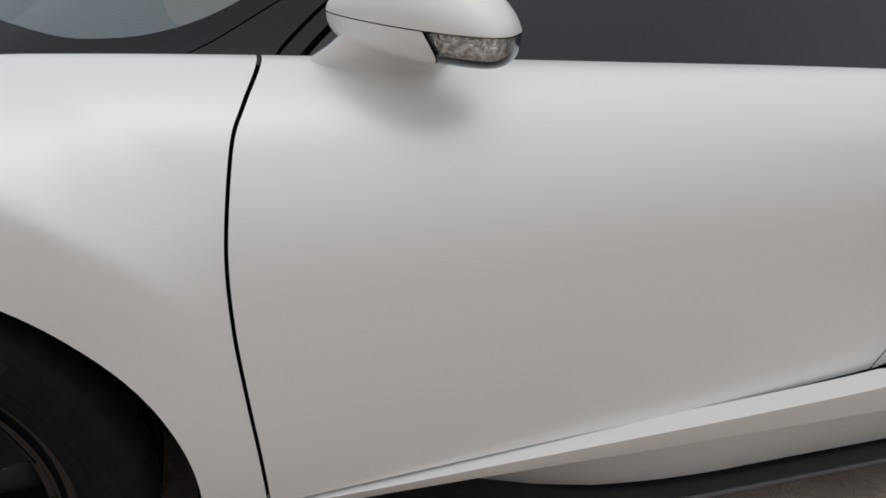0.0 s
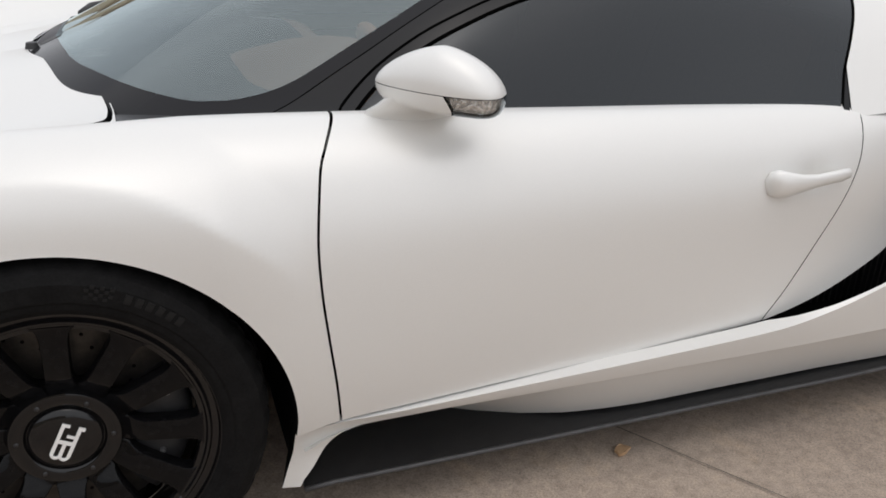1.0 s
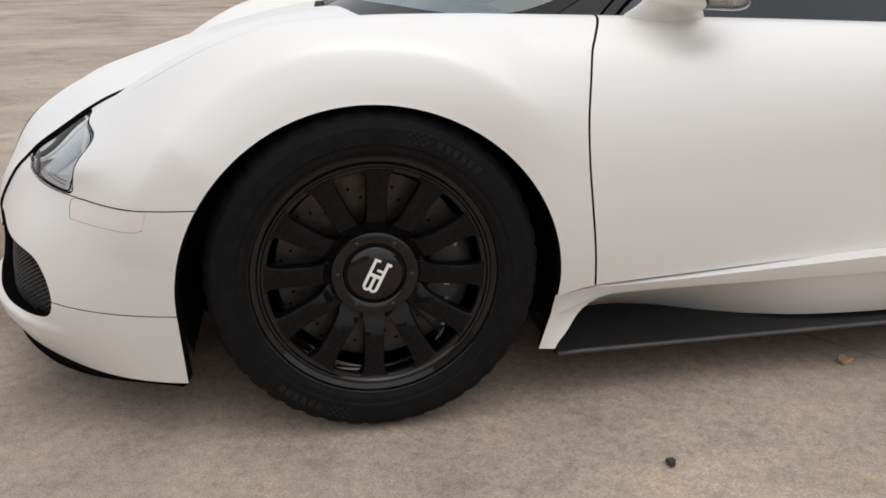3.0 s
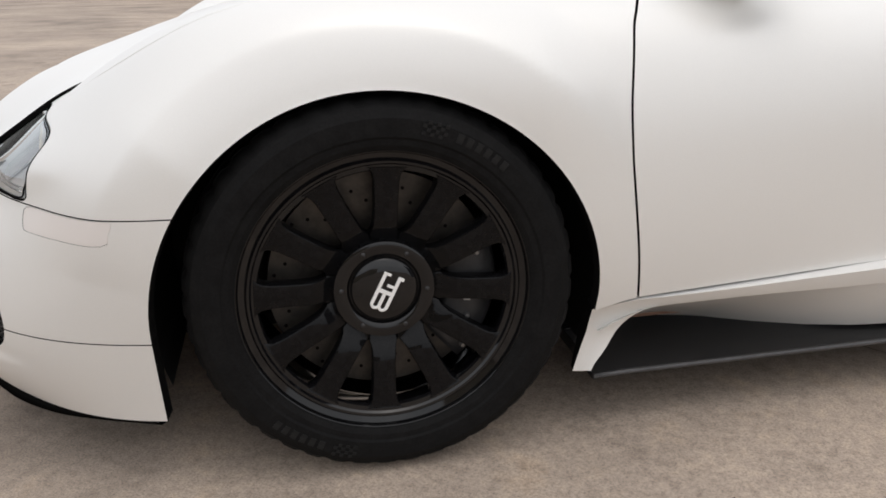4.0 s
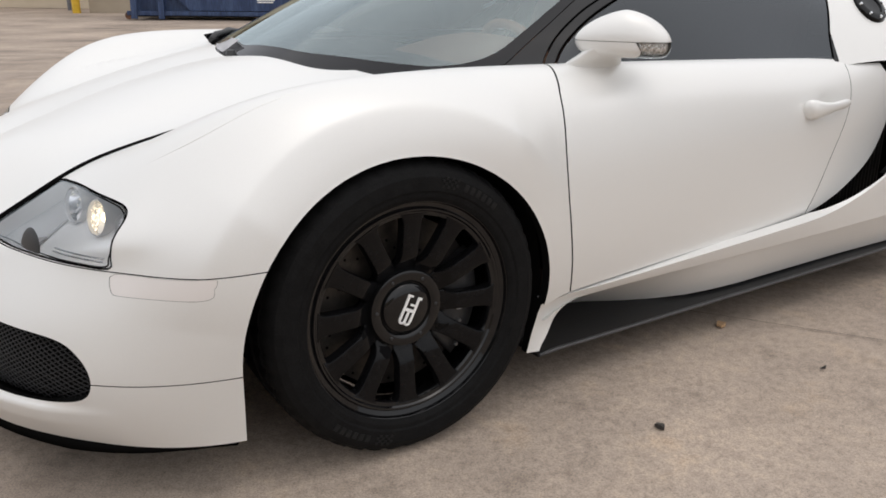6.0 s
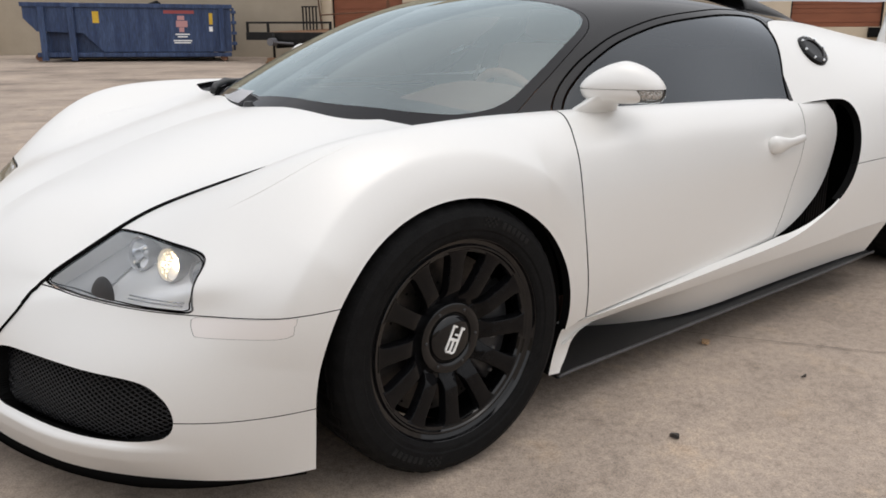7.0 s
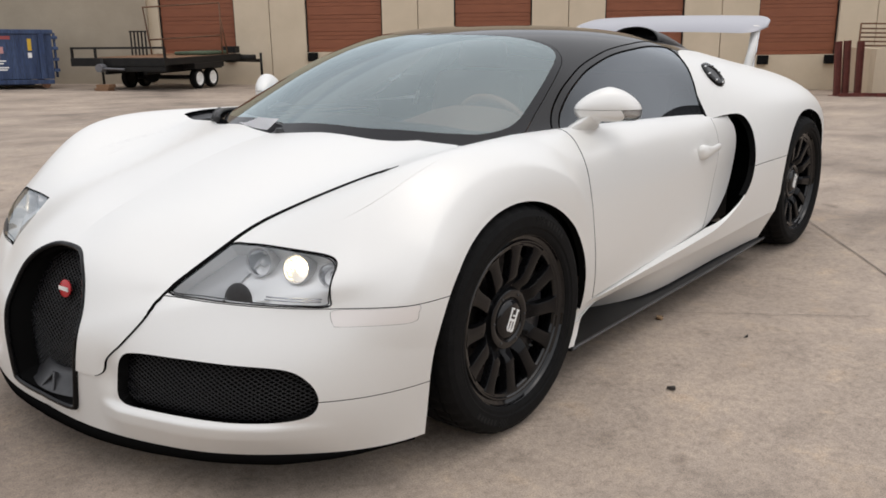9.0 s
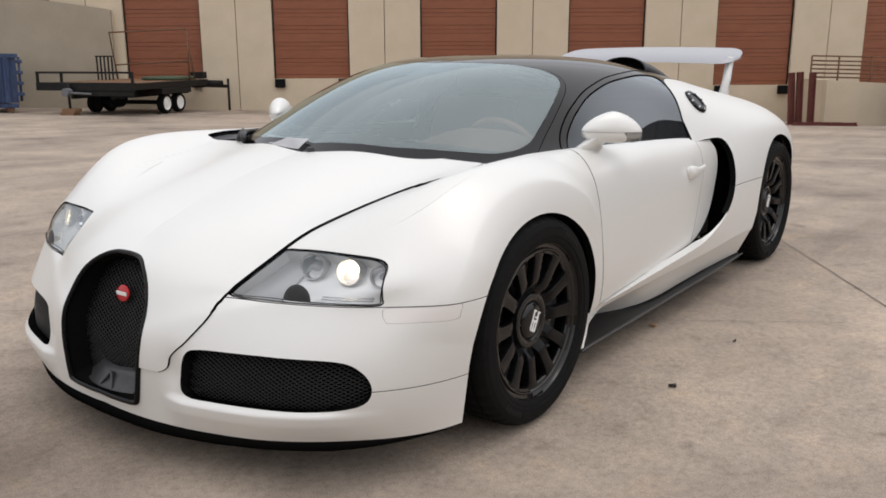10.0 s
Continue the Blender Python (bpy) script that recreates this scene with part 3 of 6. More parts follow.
yard_wall("wall_yard", "long plain tan stucco screen wall beside the docks", (-10.45, FACE + 0.05), (-21.6, 25.25), 2.52, 4.1, 0.25, STUCCO_SHADED)
yard_wall("wall_ramp", "low tan concrete ramp wall by the docks", (10.25, 22.6), (24.0, 22.6), 0.42, -0.35, 0.25, STUCCO)
yard_wall("wall_ramp_side", "low tan ramp side wall", (10.25, 22.86), (11.47, FACE - 0.01), 0.42, 0.33, -0.22, STUCCO)
# added, never in view: a dark wall for the car's side to mirror
yard_wall("wall_opposite", "plain dark tan wall added out of view across the yard", (-45, -22.0), (30, -22.0), 6.5, 6.5, -0.3, STUCCO_SHADED)
yard_wall("wall_side", "plain dark grey building wall at the side of the yard", (14.0, 7.0), (14.0, 17.0), 7.2, 6.0, -0.3, GREY_PAINT)
yard_wall("wall_far", "pale far wall beyond the screen wall", (-60, 40), (-23, 38), 5.0, 5.0, 0.3, STUCCO)


def ramp_rail():
    rail = thing("handrail", "brown steel pipe handrail on the ramp", "railing", AT_B)
    for i, z in enumerate((0.42, 0.54, 0.66, 0.78, 0.90, 1.04)):
        part("bar", tube([(11.08, 25.6, z), (14.4, 25.6, z - 0.08)], 0.022, 8), RUST, rail)
    for u in (11.08, 11.9, 12.9, 13.9):
        part("post", tube([(u, 25.6, fall(u, 25.6)), (u, 25.6, 1.04 - 0.02 * (u - 10.9))], 0.028, 8), RUST, rail)


ramp_rail()


def steel_post(u, d, lean, tall):
    """An upright steel beam stored on end, with web and flanges."""
    base = yard(u, d)
    ob = thing("steel_beam", "dark red primed steel beam stood on end", "beam", Matrix.Translation(base) @ TURN_B @ pose(0, 0, 0, 0, lean, 0), group="beams by the dock")
    for lo, hi in (((-0.075, -0.06, 0), (-0.060, 0.06, tall)), ((0.060, -0.06, 0), (0.075, 0.06, tall))):
        part("flange", box(lo, hi, 0.004), RED_STEEL, ob)
    part("web", box((-0.06, -0.012, 0), (0.06, 0.012, tall - 0.002)), RED_STEEL, ob)
    part("foot_plate", box((-0.16, -0.16, 0), (0.16, 0.16, 0.02), 0.004), RED_STEEL, ob)


for u, lean, tall in ((9.25, 4, 1.36), (9.45, 3, 1.38), (9.76, 2, 1.36)):
    steel_post(u, 22.3, -lean, tall)
for k, (u, d, turn) in enumerate(((9.5, 21.9, 8), (10.1, 22.0, -4), (10.4, 21.8, 6))):
    log = thing("steel_offcut", "dark red steel offcut lying on the ground", "beam", Matrix.Translation(yard(u, d)) @ TURN_B @ pose(0, 0, 0, 0, 0, turn), group="offcuts by the dock")
    part("flange", box((-0.38, -0.06, 0), (0.38, 0.06, 0.02), 0.004), RED_STEEL, log)
    part("web", box((-0.38, -0.012, 0.02), (0.38, 0.012, 0.09)), RED_STEEL, log)


def bollard(u, d, mat, label, tall, r):
    base = yard(u, d)
    ob = thing("bollard", label, "bollard", Matrix.Translation(base))
    part("post", lathe([(0, tall + r * 0.5), (r * 0.6, tall + r * 0.4), (r, tall), (r, -0.1), (0, -0.1)], 24, "z"), mat, ob)


bollard(-21.75, 24.6, YELLOW, "yellow painted steel bollard by the wall end", 1.25, 0.14)
bollard(-24.3, 27.0, GREY_PAINT, "dark grey steel bollard", 1.2, 0.13)


def roll_off():
    """Open-top waste container with sloped nose, ribs, runners and rollers."""
    a, b = yard(-16.75, 20.9), yard(-11.95, 23.85)
    way = (b - a)
    length = way.length
    turn = math.degrees(math.atan2(way.y, way.x))
    base = a.copy()
    base.z = fall(-17.0, 20.9) + 0.02
    ob = thing("waste_container", "blue steel roll-off waste container, scuffed, beside the wall", "dumpster", Matrix.Translation(base) @ pose(0, 0, 0, 0, 0, turn) @ pose(0, 0, 0, 0, 1.4, 0))
    wide, tall, low = 2.3, 1.52, 0.26
    prof = [(0.02, tall), (0.02, tall - 0.34), (0.34, 0.82), (1.55, 0.78), (2.05, low), (length, low), (length, tall)]
    bm = bmesh.new()
    for y in (0, 0.05, wide - 0.05, wide):
        for x, z in prof:
            bm.verts.new((x, y, z))
    bm.verts.ensure_lookup_table()
    n = len(prof)
    for r0, r1 in ((0, 1), (2, 3)):
        for i in range(n):
            j = (i + 1) % n
            bm.faces.new([bm.verts[k] for k in (r0 * n + i, r0 * n + j, r1 * n + j, r1 * n + i)])
        bm.faces.new([bm.verts[r0 * n + i] for i in range(n)])
        bm.faces.new([bm.verts[r1 * n + i] for i in reversed(range(n))])
    for i in range(n - 1):
        bm.faces.new([bm.verts[k] for k in (n + i, n + i + 1, 2 * n + i + 1, 2 * n + i)])
    bmesh.ops.recalc_face_normals(bm, faces=bm.faces)
    part("body", bm, BLUE, ob)
    part("hull", box((0.55, 0.22, 0.10), (2.2, wide - 0.22, 0.80), 0.02), BLUE, ob)
    bm = bmesh.new()
    for y in (-0.05, wide - 0.05):
        add_box(bm, (-0.03, y, tall - 0.03), (length + 0.05, y + 0.1, tall + 0.09), 0.012)
    for x in (-0.03, length - 0.05):
        add_box(bm, (x, 0.05, tall - 0.028), (x + 0.1, wide - 0.05, tall + 0.088), 0.012)
    part("top_rail", bm, BLUE, ob)
    for x in (0.42, 1.18):
        part("rib", box((x, -0.13, 0.02), (x + 0.17, 0.02, tall - 0.03), 0.012), BLUE, ob)
    part("rib", box((length - 0.34, -0.11, low), (length - 0.2, 0.02, tall - 0.03), 0.012), BLUE, ob)
    part("floor_rail", box((0.30, -0.06, low - 0.14), (length - 0.02, 0.03, low - 0.02), 0.01), BLUE, ob)
    for y in (0.35, wide - 0.5):
        part("runner", box((0.35, y, 0.06), (length - 0.5, y + 0.12, low - 0.035), 0.01), BLACK_STEEL, ob)
    for x in (0.35, length - 0.24):
        for y in (0.05, wide - 0.25):
            part("roller", lathe([(0, 0), (0.11, 0), (0.11, 0.2), (0, 0.2)], 24, "y", (x, y - 0.08, 0.11)), RUST, ob, "rusty steel roller")
    part("hinge_post", tube([(length + 0.08, 0.1, 0.3), (length + 0.08, 0.1, tall)], 0.035), BLUE, ob)
    for z in (0.45, 0.75, 1.05, 1.35):
        part("hinge", box((length + 0.01, 0.0, z), (length + 0.16, 0.18, z + 0.09), 0.01), BLUE, ob)
    part("sticker", box((1.82, -0.006, 1.06), (1.99, 0.001, 1.38)), YELLOW, ob, "yellow warning sticker")
    part("sticker", box((length - 0.62, -0.006, 1.04), (length - 0.52, 0.001, 1.36)), YELLOW, ob, "yellow warning sticker")
    part("sticker", box((length - 0.63, -0.006, 0.84), (length - 0.53, 0.001, 0.98)), WHITE, ob, "white sticker")
    bm = bmesh.new()
    add_box(bm, (3.75, -0.006, 1.34), (4.6, 0.001, 1.43))
    part("lettering_bar", bm, shade("faded_red_print", (0.33, 0.07, 0.07), 0.6), ob)
    bm = bmesh.new()
    for x0, x1, z0, z1 in ((4.12, 4.32, 1.16, 1.28), (4.08, 4.40, 0.96, 1.14), (4.16, 4.30, 0.82, 0.95)):
        add_box(bm, (x0, -0.007, z0), (x1, 0.001, z1))
    part("emblem", bm, shade("faded_pink_print", (0.5, 0.26, 0.26), 0.6), ob)
    bm = bmesh.new()
    for x0, x1, z in ((4.04, 4.44, 0.74), (4.10, 4.38, 0.67), (3.98, 4.50, 0.56), (4.0, 4.46, 0.50)):
        add_box(bm, (x0, -0.006, z), (x1, 0.001, z + 0.035))
    part("lettering_bar", bm, WHITE, ob)
    part("debris", tube([(3.0, 0.5, 1.45), (3.6, 0.3, 1.66), (3.75, 0.4, 1.5)], 0.05), BLACK_STEEL, ob)


roll_off()


def trailer():
    """Tandem-axle flatbed trailer seen from its fenced end, with a jack on wood blocks and a rusty rack."""
    base = yard(-11.12, 23.3)
    base.z = fall(-10, 23.3)
    ob = thing("flatbed_trailer", "black steel flatbed trailer with white wheels, parked by the wall", "trailer", Matrix.Translation(base) @ TURN_B @ pose(0, 0, 0, 0, 0, -14))
    wide, long, deck = 3.0, 3.9, 0.88
    for x in (0.0, wide - 0.1):
        part("side_rail", box((x, 0.1, deck - 0.2), (x + 0.1, long, deck - 0.02), 0.01), BLACK_STEEL, ob)
    for y in (0.7, 1.4, 2.1, 2.8, 3.5):
        part("cross_beam", box((0.1, y, deck - 0.2), (wide - 0.1, y + 0.08, deck - 0.07), 0.006), BLACK_STEEL, ob)
    for k in range(14):
        x = 0.105 + k * (wide - 0.21) / 14
        part("plank", box((x, 0.12, deck - 0.066), (x + 0.192, long - 0.02, deck - 0.02 + 0.004 * (k % 3)), 0.006), WOOD, ob)
    part("end_beam", box((0.0, -0.06, deck - 0.22), (wide, 0.1, deck), 0.012), BLACK_STEEL, ob)
    part("end_plate", box((0.95, -0.03, deck - 0.36), (wide - 0.02, 0.06, deck - 0.222), 0.01), BLACK_STEEL, ob)
    part("fence_rail", box((0.0, -0.03, deck + 0.235), (wide, 0.03, deck + 0.29), 0.006), BLACK_STEEL, ob)
    for x in (0.0, 0.76, wide - 0.06):
        part("fence_post", box((x, -0.028, deck), (x + 0.06, 0.028, deck + 0.235), 0.005), BLACK_STEEL, ob)
    for y in (1.72, 2.42):
        part("axle_bar", tube([(0.8, y, 0.25), (wide - 0.2, y, 0.25)], 0.04), BLACK_STEEL, ob)
        for x, out in ((0.42, -1), (wide - 0.30, 1)):
            ring = [(0.19, 0.01), (0.25, -0.005), (0.282, 0.03), (0.29, 0.10), (0.282, 0.17), (0.25, 0.205), (0.19, 0.19)]
            disc = [(0.0, 0.165), (0.06, 0.17), (0.08, 0.155), (0.13, 0.15), (0.165, 0.175), (0.192, 0.185), (0.192, 0.02), (0.0, 0.02)]
            turned = (lambda q: q) if out > 0 else (lambda q: [(r, 0.2 - a) for r, a in q])
            wheel = part("trailer_wheel", lathe(turned(ring), 36, "x", (x, y, 0.24), close=True), RUBBER, ob)
            part("wheel_disc", lathe(turned(disc), 36, "x", (x, y, 0.24)), WHITE if out > 0 else BLACK_STEEL, wheel, "white steel wheel" if out > 0 else "")
    part("mudguard", box((wide - 0.36, 1.3, deck - 0.36), (wide + 0.02, 2.85, deck - 0.202), 0.02), BLACK_STEEL, ob)
    for x in (0.95, 2.2):
        part("frame_rail", box((x, 0.1, deck - 0.45), (x + 0.1, long, deck - 0.202), 0.01), BLACK_STEEL, ob)
    part("spare_wheel", lathe([(0.0, 0.03), (0.15, 0.02), (0.24, 0.0), (0.27, 0.05), (0.27, 0.12), (0.24, 0.17), (0.0, 0.15)], 32, "y", (1.75, 1.0, deck - 0.45)), RUBBER, ob)
    part("jack", tube([(1.08, -0.14, 0.19), (1.08, -0.14, deck - 0.02)], 0.035), BLACK_STEEL, ob)
    part("winch", lathe([(0, -0.1), (0.11, -0.1), (0.11, 0.1), (0, 0.1)], 24, "y", (1.08, -0.2, deck - 0.26)), GREY_PAINT, ob)
    part("winch_bar", tube([(1.18, -0.22, deck - 0.27), (1.75, -0.1, deck - 0.30)], 0.03), GREY_PAINT, ob)
    for x, z in ((0.87, 0.0), (0.93, 0.095)):
        part("wood_block", box((x, -0.3, z), (x + 0.42, -0.02, z + 0.093), 0.008), WOOD, ob, "weathered wood block under the jack")
    part("tongue", tube([(wide - 0.1, long, deck - 0.2), (wide + 0.40, long + 0.55, 0.62)], 0.05, 6), BLACK_STEEL, ob)
    part("tongue", tube([(1.4, long, deck - 0.2), (wide + 0.40, long + 0.50, 0.62)], 0.05, 6), BLACK_STEEL, ob)
    part("tongue_jack", tube([(wide + 0.42, long + 0.48, -0.12), (wide + 0.42, long + 0.48, 0.86)], 0.04), BLACK_STEEL, ob)
    part("roll", tube([(wide - 0.1, long + 0.02, deck - 0.15), (wide + 0.28, long + 0.38, deck - 0.17)], 0.10, 16), BLACK_STEEL, ob)
    part("tool_box", box((wide - 0.5, long - 0.3, deck), (wide - 0.02, long - 0.02, deck + 0.2), 0.015), BLACK_STEEL, ob)
    part("tarp", smooth(box((1.7, 2.3, deck - 0.01), (2.8, 3.5, deck + 0.09), 0.045)), GREEN_TARP, ob, "dull green folded tarp")
    for k in range(5):
        part("gate_bar", box((0.46 + k * 0.125, 2.0, deck), (0.495 + k * 0.125, 2.04, deck + 0.66), 0.004), BLACK_STEEL, ob)
    part("gate_rail", box((0.44, 1.995, deck + 0.66), (1.02, 2.045, deck + 0.70), 0.004), BLACK_STEEL, ob)
    rack = part("rack", tube([(0.52, 2.9, deck - 0.02), (0.35, 2.9, 2.26), (2.98, 2.9, 2.34)], 0.025, 6), RUST, ob, "rusty steel rack")
    part("rack_bar", tube([(0.44, 2.9, 1.30), (2.98, 2.9, 1.42)], 0.022, 6), RUST, rack)
    part("rack_bar", tube([(2.98, 2.9, 2.34), (2.96, 2.9, deck - 0.02)], 0.025, 6), RUST, rack)
    part("rack_bar", tube([(2.97, 2.9, 2.0), (2.90, 3.3, deck - 0.02)], 0.022, 6), RUST, rack)


trailer()
bin_side = thing("waste_container", "blue steel waste container standing by the ramp", "dumpster", Matrix.Translation(yard(12.05, 22.3)) @ TURN_B)
part("body", box((0, -1.6, 0.06), (3.0, 0.1, 1.25), 0.02), BLUE, bin_side)
part("top_rail", box((-0.04, -1.64, 1.25), (3.04, 0.14, 1.34), 0.015), BLUE, bin_side)
for u in (0.1, 1.4, 2.7):
    part("rib", box((u, -1.66, 0.06), (u + 0.1, -1.6, 1.25), 0.01), BLUE, bin_side)
    part("foot", box((u, -1.5, 0.0), (u + 0.1, 0.0, 0.06), 0.005), BLACK_STEEL, bin_side)


class Sheet:
    """Points, normals and faces of one half of a body surface, to be cut into panels."""

    def __init__(self, lines=None, across=0, along=0, mirror_front=False):
        if lines is None:
            return
        p, n = loft(lines, across, along, mirror_front)
        if mirror_front:
            p, n = flare(p, n)
        rows, cols = p.shape[:2]
        self.p, self.n = p.reshape(-1, 3), n.reshape(-1, 3)
        self.faces = [(i * cols + j, i * cols + j + 1, (i + 1) * cols + j + 1, (i + 1) * cols + j) for i in range(rows - 1) for j in range(cols - 1)]

    def split(self, faces, field, level=0.0):
        """Faces cut along field = level: those below, those above."""
        val = field(self.p) - level
        val[np.abs(val) < 1e-7] = 1e-7
        low, high, made, add_p, add_n = [], [], {}, [], []
        neg = (val < 0).tolist()
        start = len(self.p)
        for face in faces:
            inside = [neg[i] for i in face]
            if all(inside):
                low.append(face)
            elif not any(inside):
                high.append(face)
            else:
                a, b = [], []
                for k, i in enumerate(face):
                    j = face[(k + 1) % len(face)]
                    (a if neg[i] else b).append(i)
                    if neg[i] != neg[j]:
                        key = (i, j) if i < j else (j, i)
                        if key not in made:
                            s = val[key[0]] / (val[key[0]] - val[key[1]])
                            made[key] = start + len(add_p)
                            add_p.append(self.p[key[0]] * (1 - s) + self.p[key[1]] * s)
                            add_n.append(self.n[key[0]] * (1 - s) + self.n[key[1]] * s)
                        a.append(made[key])
                        b.append(made[key])
                if len(a) > 2:
                    low.append(tuple(a))
                if len(b) > 2:
                    high.append(tuple(b))
        if add_p:
            self.p = np.concatenate([self.p, np.array(add_p)])
            n = np.array(add_n)
            self.n = np.concatenate([self.n, n / (np.linalg.norm(n, axis=1, keepdims=True) + 1e-12)])
        return low, high

    def carve(self, faces, field, gap=0.004):
        """Inside and outside of an outline, with an open shut line between them."""
        low, rest = self.split(faces, field, -gap / 2)
        _, high = self.split(rest, field, gap / 2)
        return low, high


def outline(points, axes, closed=True, per=6):
    """A field over the sheet: the signed distance, below 0 inside, from a smooth outline in two of the axes."""
    poly = curve(points, per, closed)
    i, j = ("xyz".index(a) for a in axes)

    def field(p):
        q = p[:, (i, j)]
        best = np.full(len(q), 1e9)
        inside = np.zeros(len(q), bool)
        for a, b in zip(poly, np.roll(poly, -1, 0)):
            d = b - a
            if d @ d < 1e-14:
                continue
            s = np.clip(((q - a) @ d) / (d @ d), 0, 1)
            best = np.minimum(best, ((q - a - s[:, None] * d) ** 2).sum(1))
            cross = ((a[1] > q[:, 1]) != (b[1] > q[:, 1])) & (q[:, 0] < d[0] * (q[:, 1] - a[1]) / (d[1] if abs(d[1]) > 1e-12 else 1e-12) + a[0])
            inside ^= cross
        return np.where(inside, -1, 1) * np.sqrt(best)
    return field


def sharp(points, axes):
    return outline(points, axes, True, 1)


def both(*fields):
    return lambda p: np.maximum.reduce([f(p) for f in fields])


def below(axis, value):
    i = "xyz".index(axis)
    return lambda p: p[:, i] - value


def above(axis, value):
    i = "xyz".index(axis)
    return lambda p: value - p[:, i]


def panel(name, sheet, faces, mats, parent, label="", sides=(-1, 1), depth=0.016, sink=0.0, join=False, ledge=None):
    """Panels from faces of a sheet, for the left (-1) and right (1) side: a skin with its edges turned in."""
    used = sorted({i for f in faces for i in f})
    index = {i: k for k, i in enumerate(used)}
    p, n = sheet.p[used] - sheet.n[used] * sink, sheet.n[used]
    local = [tuple(index[i] for i in f) for f in faces]
    count = {}
    for f in local:
        for k, i in enumerate(f):
            j = f[(k + 1) % len(f)]
            count[(min(i, j), max(i, j))] = count.get((min(i, j), max(i, j)), 0) + 1
    rim = [(f[k], f[(k + 1) % len(f)]) for f in local for k in range(len(f)) if count[(min(f[k], f[(k + 1) % len(f)]), max(f[k], f[(k + 1) % len(f)]))] == 1]
    rim = [e for e in rim if not (abs(p[e[0], 1]) < 1e-5 and abs(p[e[1], 1]) < 1e-5)]
    made = []
    pieces = [sides] if join else [(s,) for s in sides]
    for group in pieces:
        verts, norms, polys, mat_of = [], [], [], []
        for s in group:
            flip = np.array((1, s, 1))
            base = len(verts)
            verts += [tuple(v) for v in p * flip]
            norms += [tuple(v) for v in n * flip]
            for f in local:
                polys.append(tuple(base + i for i in (f if s > 0 else f[::-1])))
                mat_of.append(0)
            for i, j in rim:
                a = len(verts)
                white = ledge is not None and ledge(p[i]) and ledge(p[j])
                for k in (i, j):
                    drop = np.array((0, -float(np.interp(p[k, 0], (.3, .5, 1.0, 1.35, 1.46, 1.53, 1.62, 1.72, 1.82), (.015, .02, .03, .036, .038, .022, .010, .005, .003))), 0.006)) if white else -n[k] * depth
                    tangent = np.cross(p[j] - p[i], drop)
                    tangent /= np.linalg.norm(tangent) + 1e-12
                    verts += [tuple(p[k] * flip), tuple((p[k] + drop) * flip)]
                    norms += [tuple(-tangent * flip)] * 2
                quad = (a, a + 1, a + 3, a + 2)
                polys.append(quad if s > 0 else quad[::-1])
                brim = ledge is not None and max(p[i, 2], p[j, 2]) < .275 and .388 < p[i, 0] < 2.15
                mat_of.append(0 if white or brim else 1)
        me = bpy.data.meshes.new(name)
        me.from_pydata(verts, [], polys)
        me.polygons.foreach_set("use_smooth", [True] * len(polys))
        me.polygons.foreach_set("material_index", mat_of)
        me.normals_split_custom_set_from_vertices(norms)
        made.append(part(name, me, list(mats) if isinstance(mats, (list, tuple)) else [mats, SEAL], parent, label))
    return made


# ---- the car ----
car = thing("sports_car", "low satin pearl white sports coupe with black roof and wheels", "car")
low_body = Sheet(LOWER_BODY, 190, 330, True)
up_body = Sheet(UPPER_BODY, 120, 230, False)

# outlines: side view x, z; front view y, z; plan x, y
ARCH_F = sharp([(-0.007 + (0.394 if a < math.pi / 2 else 0.383) * math.cos(a), 0.302 + 0.386 * math.sin(a)) for a in np.linspace(0, math.pi, 60)] + [(-0.386, 0.10), (-0.386, -0.2), (0.335, -0.2), (0.352, 0.12), (0.380, 0.21)], "xz")
ARCH_R = sharp([(2.71 + (0.40 if a < math.pi / 2 else 0.412) * math.cos(a), 0.345 + 0.370 * math.sin(a)) for a in np.linspace(-0.1, math.pi, 60)] + [(2.19, 0.13), (2.16, -0.2), (3.13, -0.2)], "xz")
DOOR_FRONT = [(.56, .90), (.499, .828), (.470, .79), (.452, .75), (.438, .651), (.439, .56), (.448, .47), (.461, .364), (.469, .277), (.472, .22)]
DOOR_BACK = [(1.440, .26), (1.449, .310), (1.514, .387), (1.588, .485), (1.655, .59), (1.700, .69), (1.722, .80), (1.73, .95)]
DOOR = sharp(np.concatenate([curve(DOOR_FRONT, 8), curve(DOOR_BACK, 8)]), "xz")
HOOD_PLAN = sharp(np.concatenate([[(-1.2, -.3)], [(-1.2, .398)], curve([(-.80, .392), (-.771, .402), (-.69, .434), (-.61, .466), (-.51, .495), (-.43, .522), (-.35, .547), (-.27, .573), (-.10, .620), (.05, .654), (.095, .663)], 6), curve([(.095, .664), (.116, .655), (.124, .632), (.125, .60), (.122, .55), (.105, .45), (.06, .32), (-.005, .20), (-.045, .10), (-.06, 0)], 6), [(-.06, -.3)]]), "xy")
HOOD_FRONT = sharp(np.concatenate([[(-.3, .30)], curve([(0, .30), (.235, .297), (.268, .299), (.288, .314), (.297, .345), (.318, .368), (.342, .392), (.384, .455), (.402, .512), (.42, .528)], 6), [(1.3, .54), (1.3, 1.4), (-.3, 1.4)]]), "yz")
LAMP = both(outline([(.405, .516), (.427, .567), (.462, .618), (.52, .626), (.60, .629), (.70, .628), (.757, .624), (.784, .616), (.797, .602), (.802, .580), (.806, .556), (.810, .532), (.809, .513), (.75, .512), (.65, .512), (.52, .512)], "yz", True, 5), below("x", -0.48))
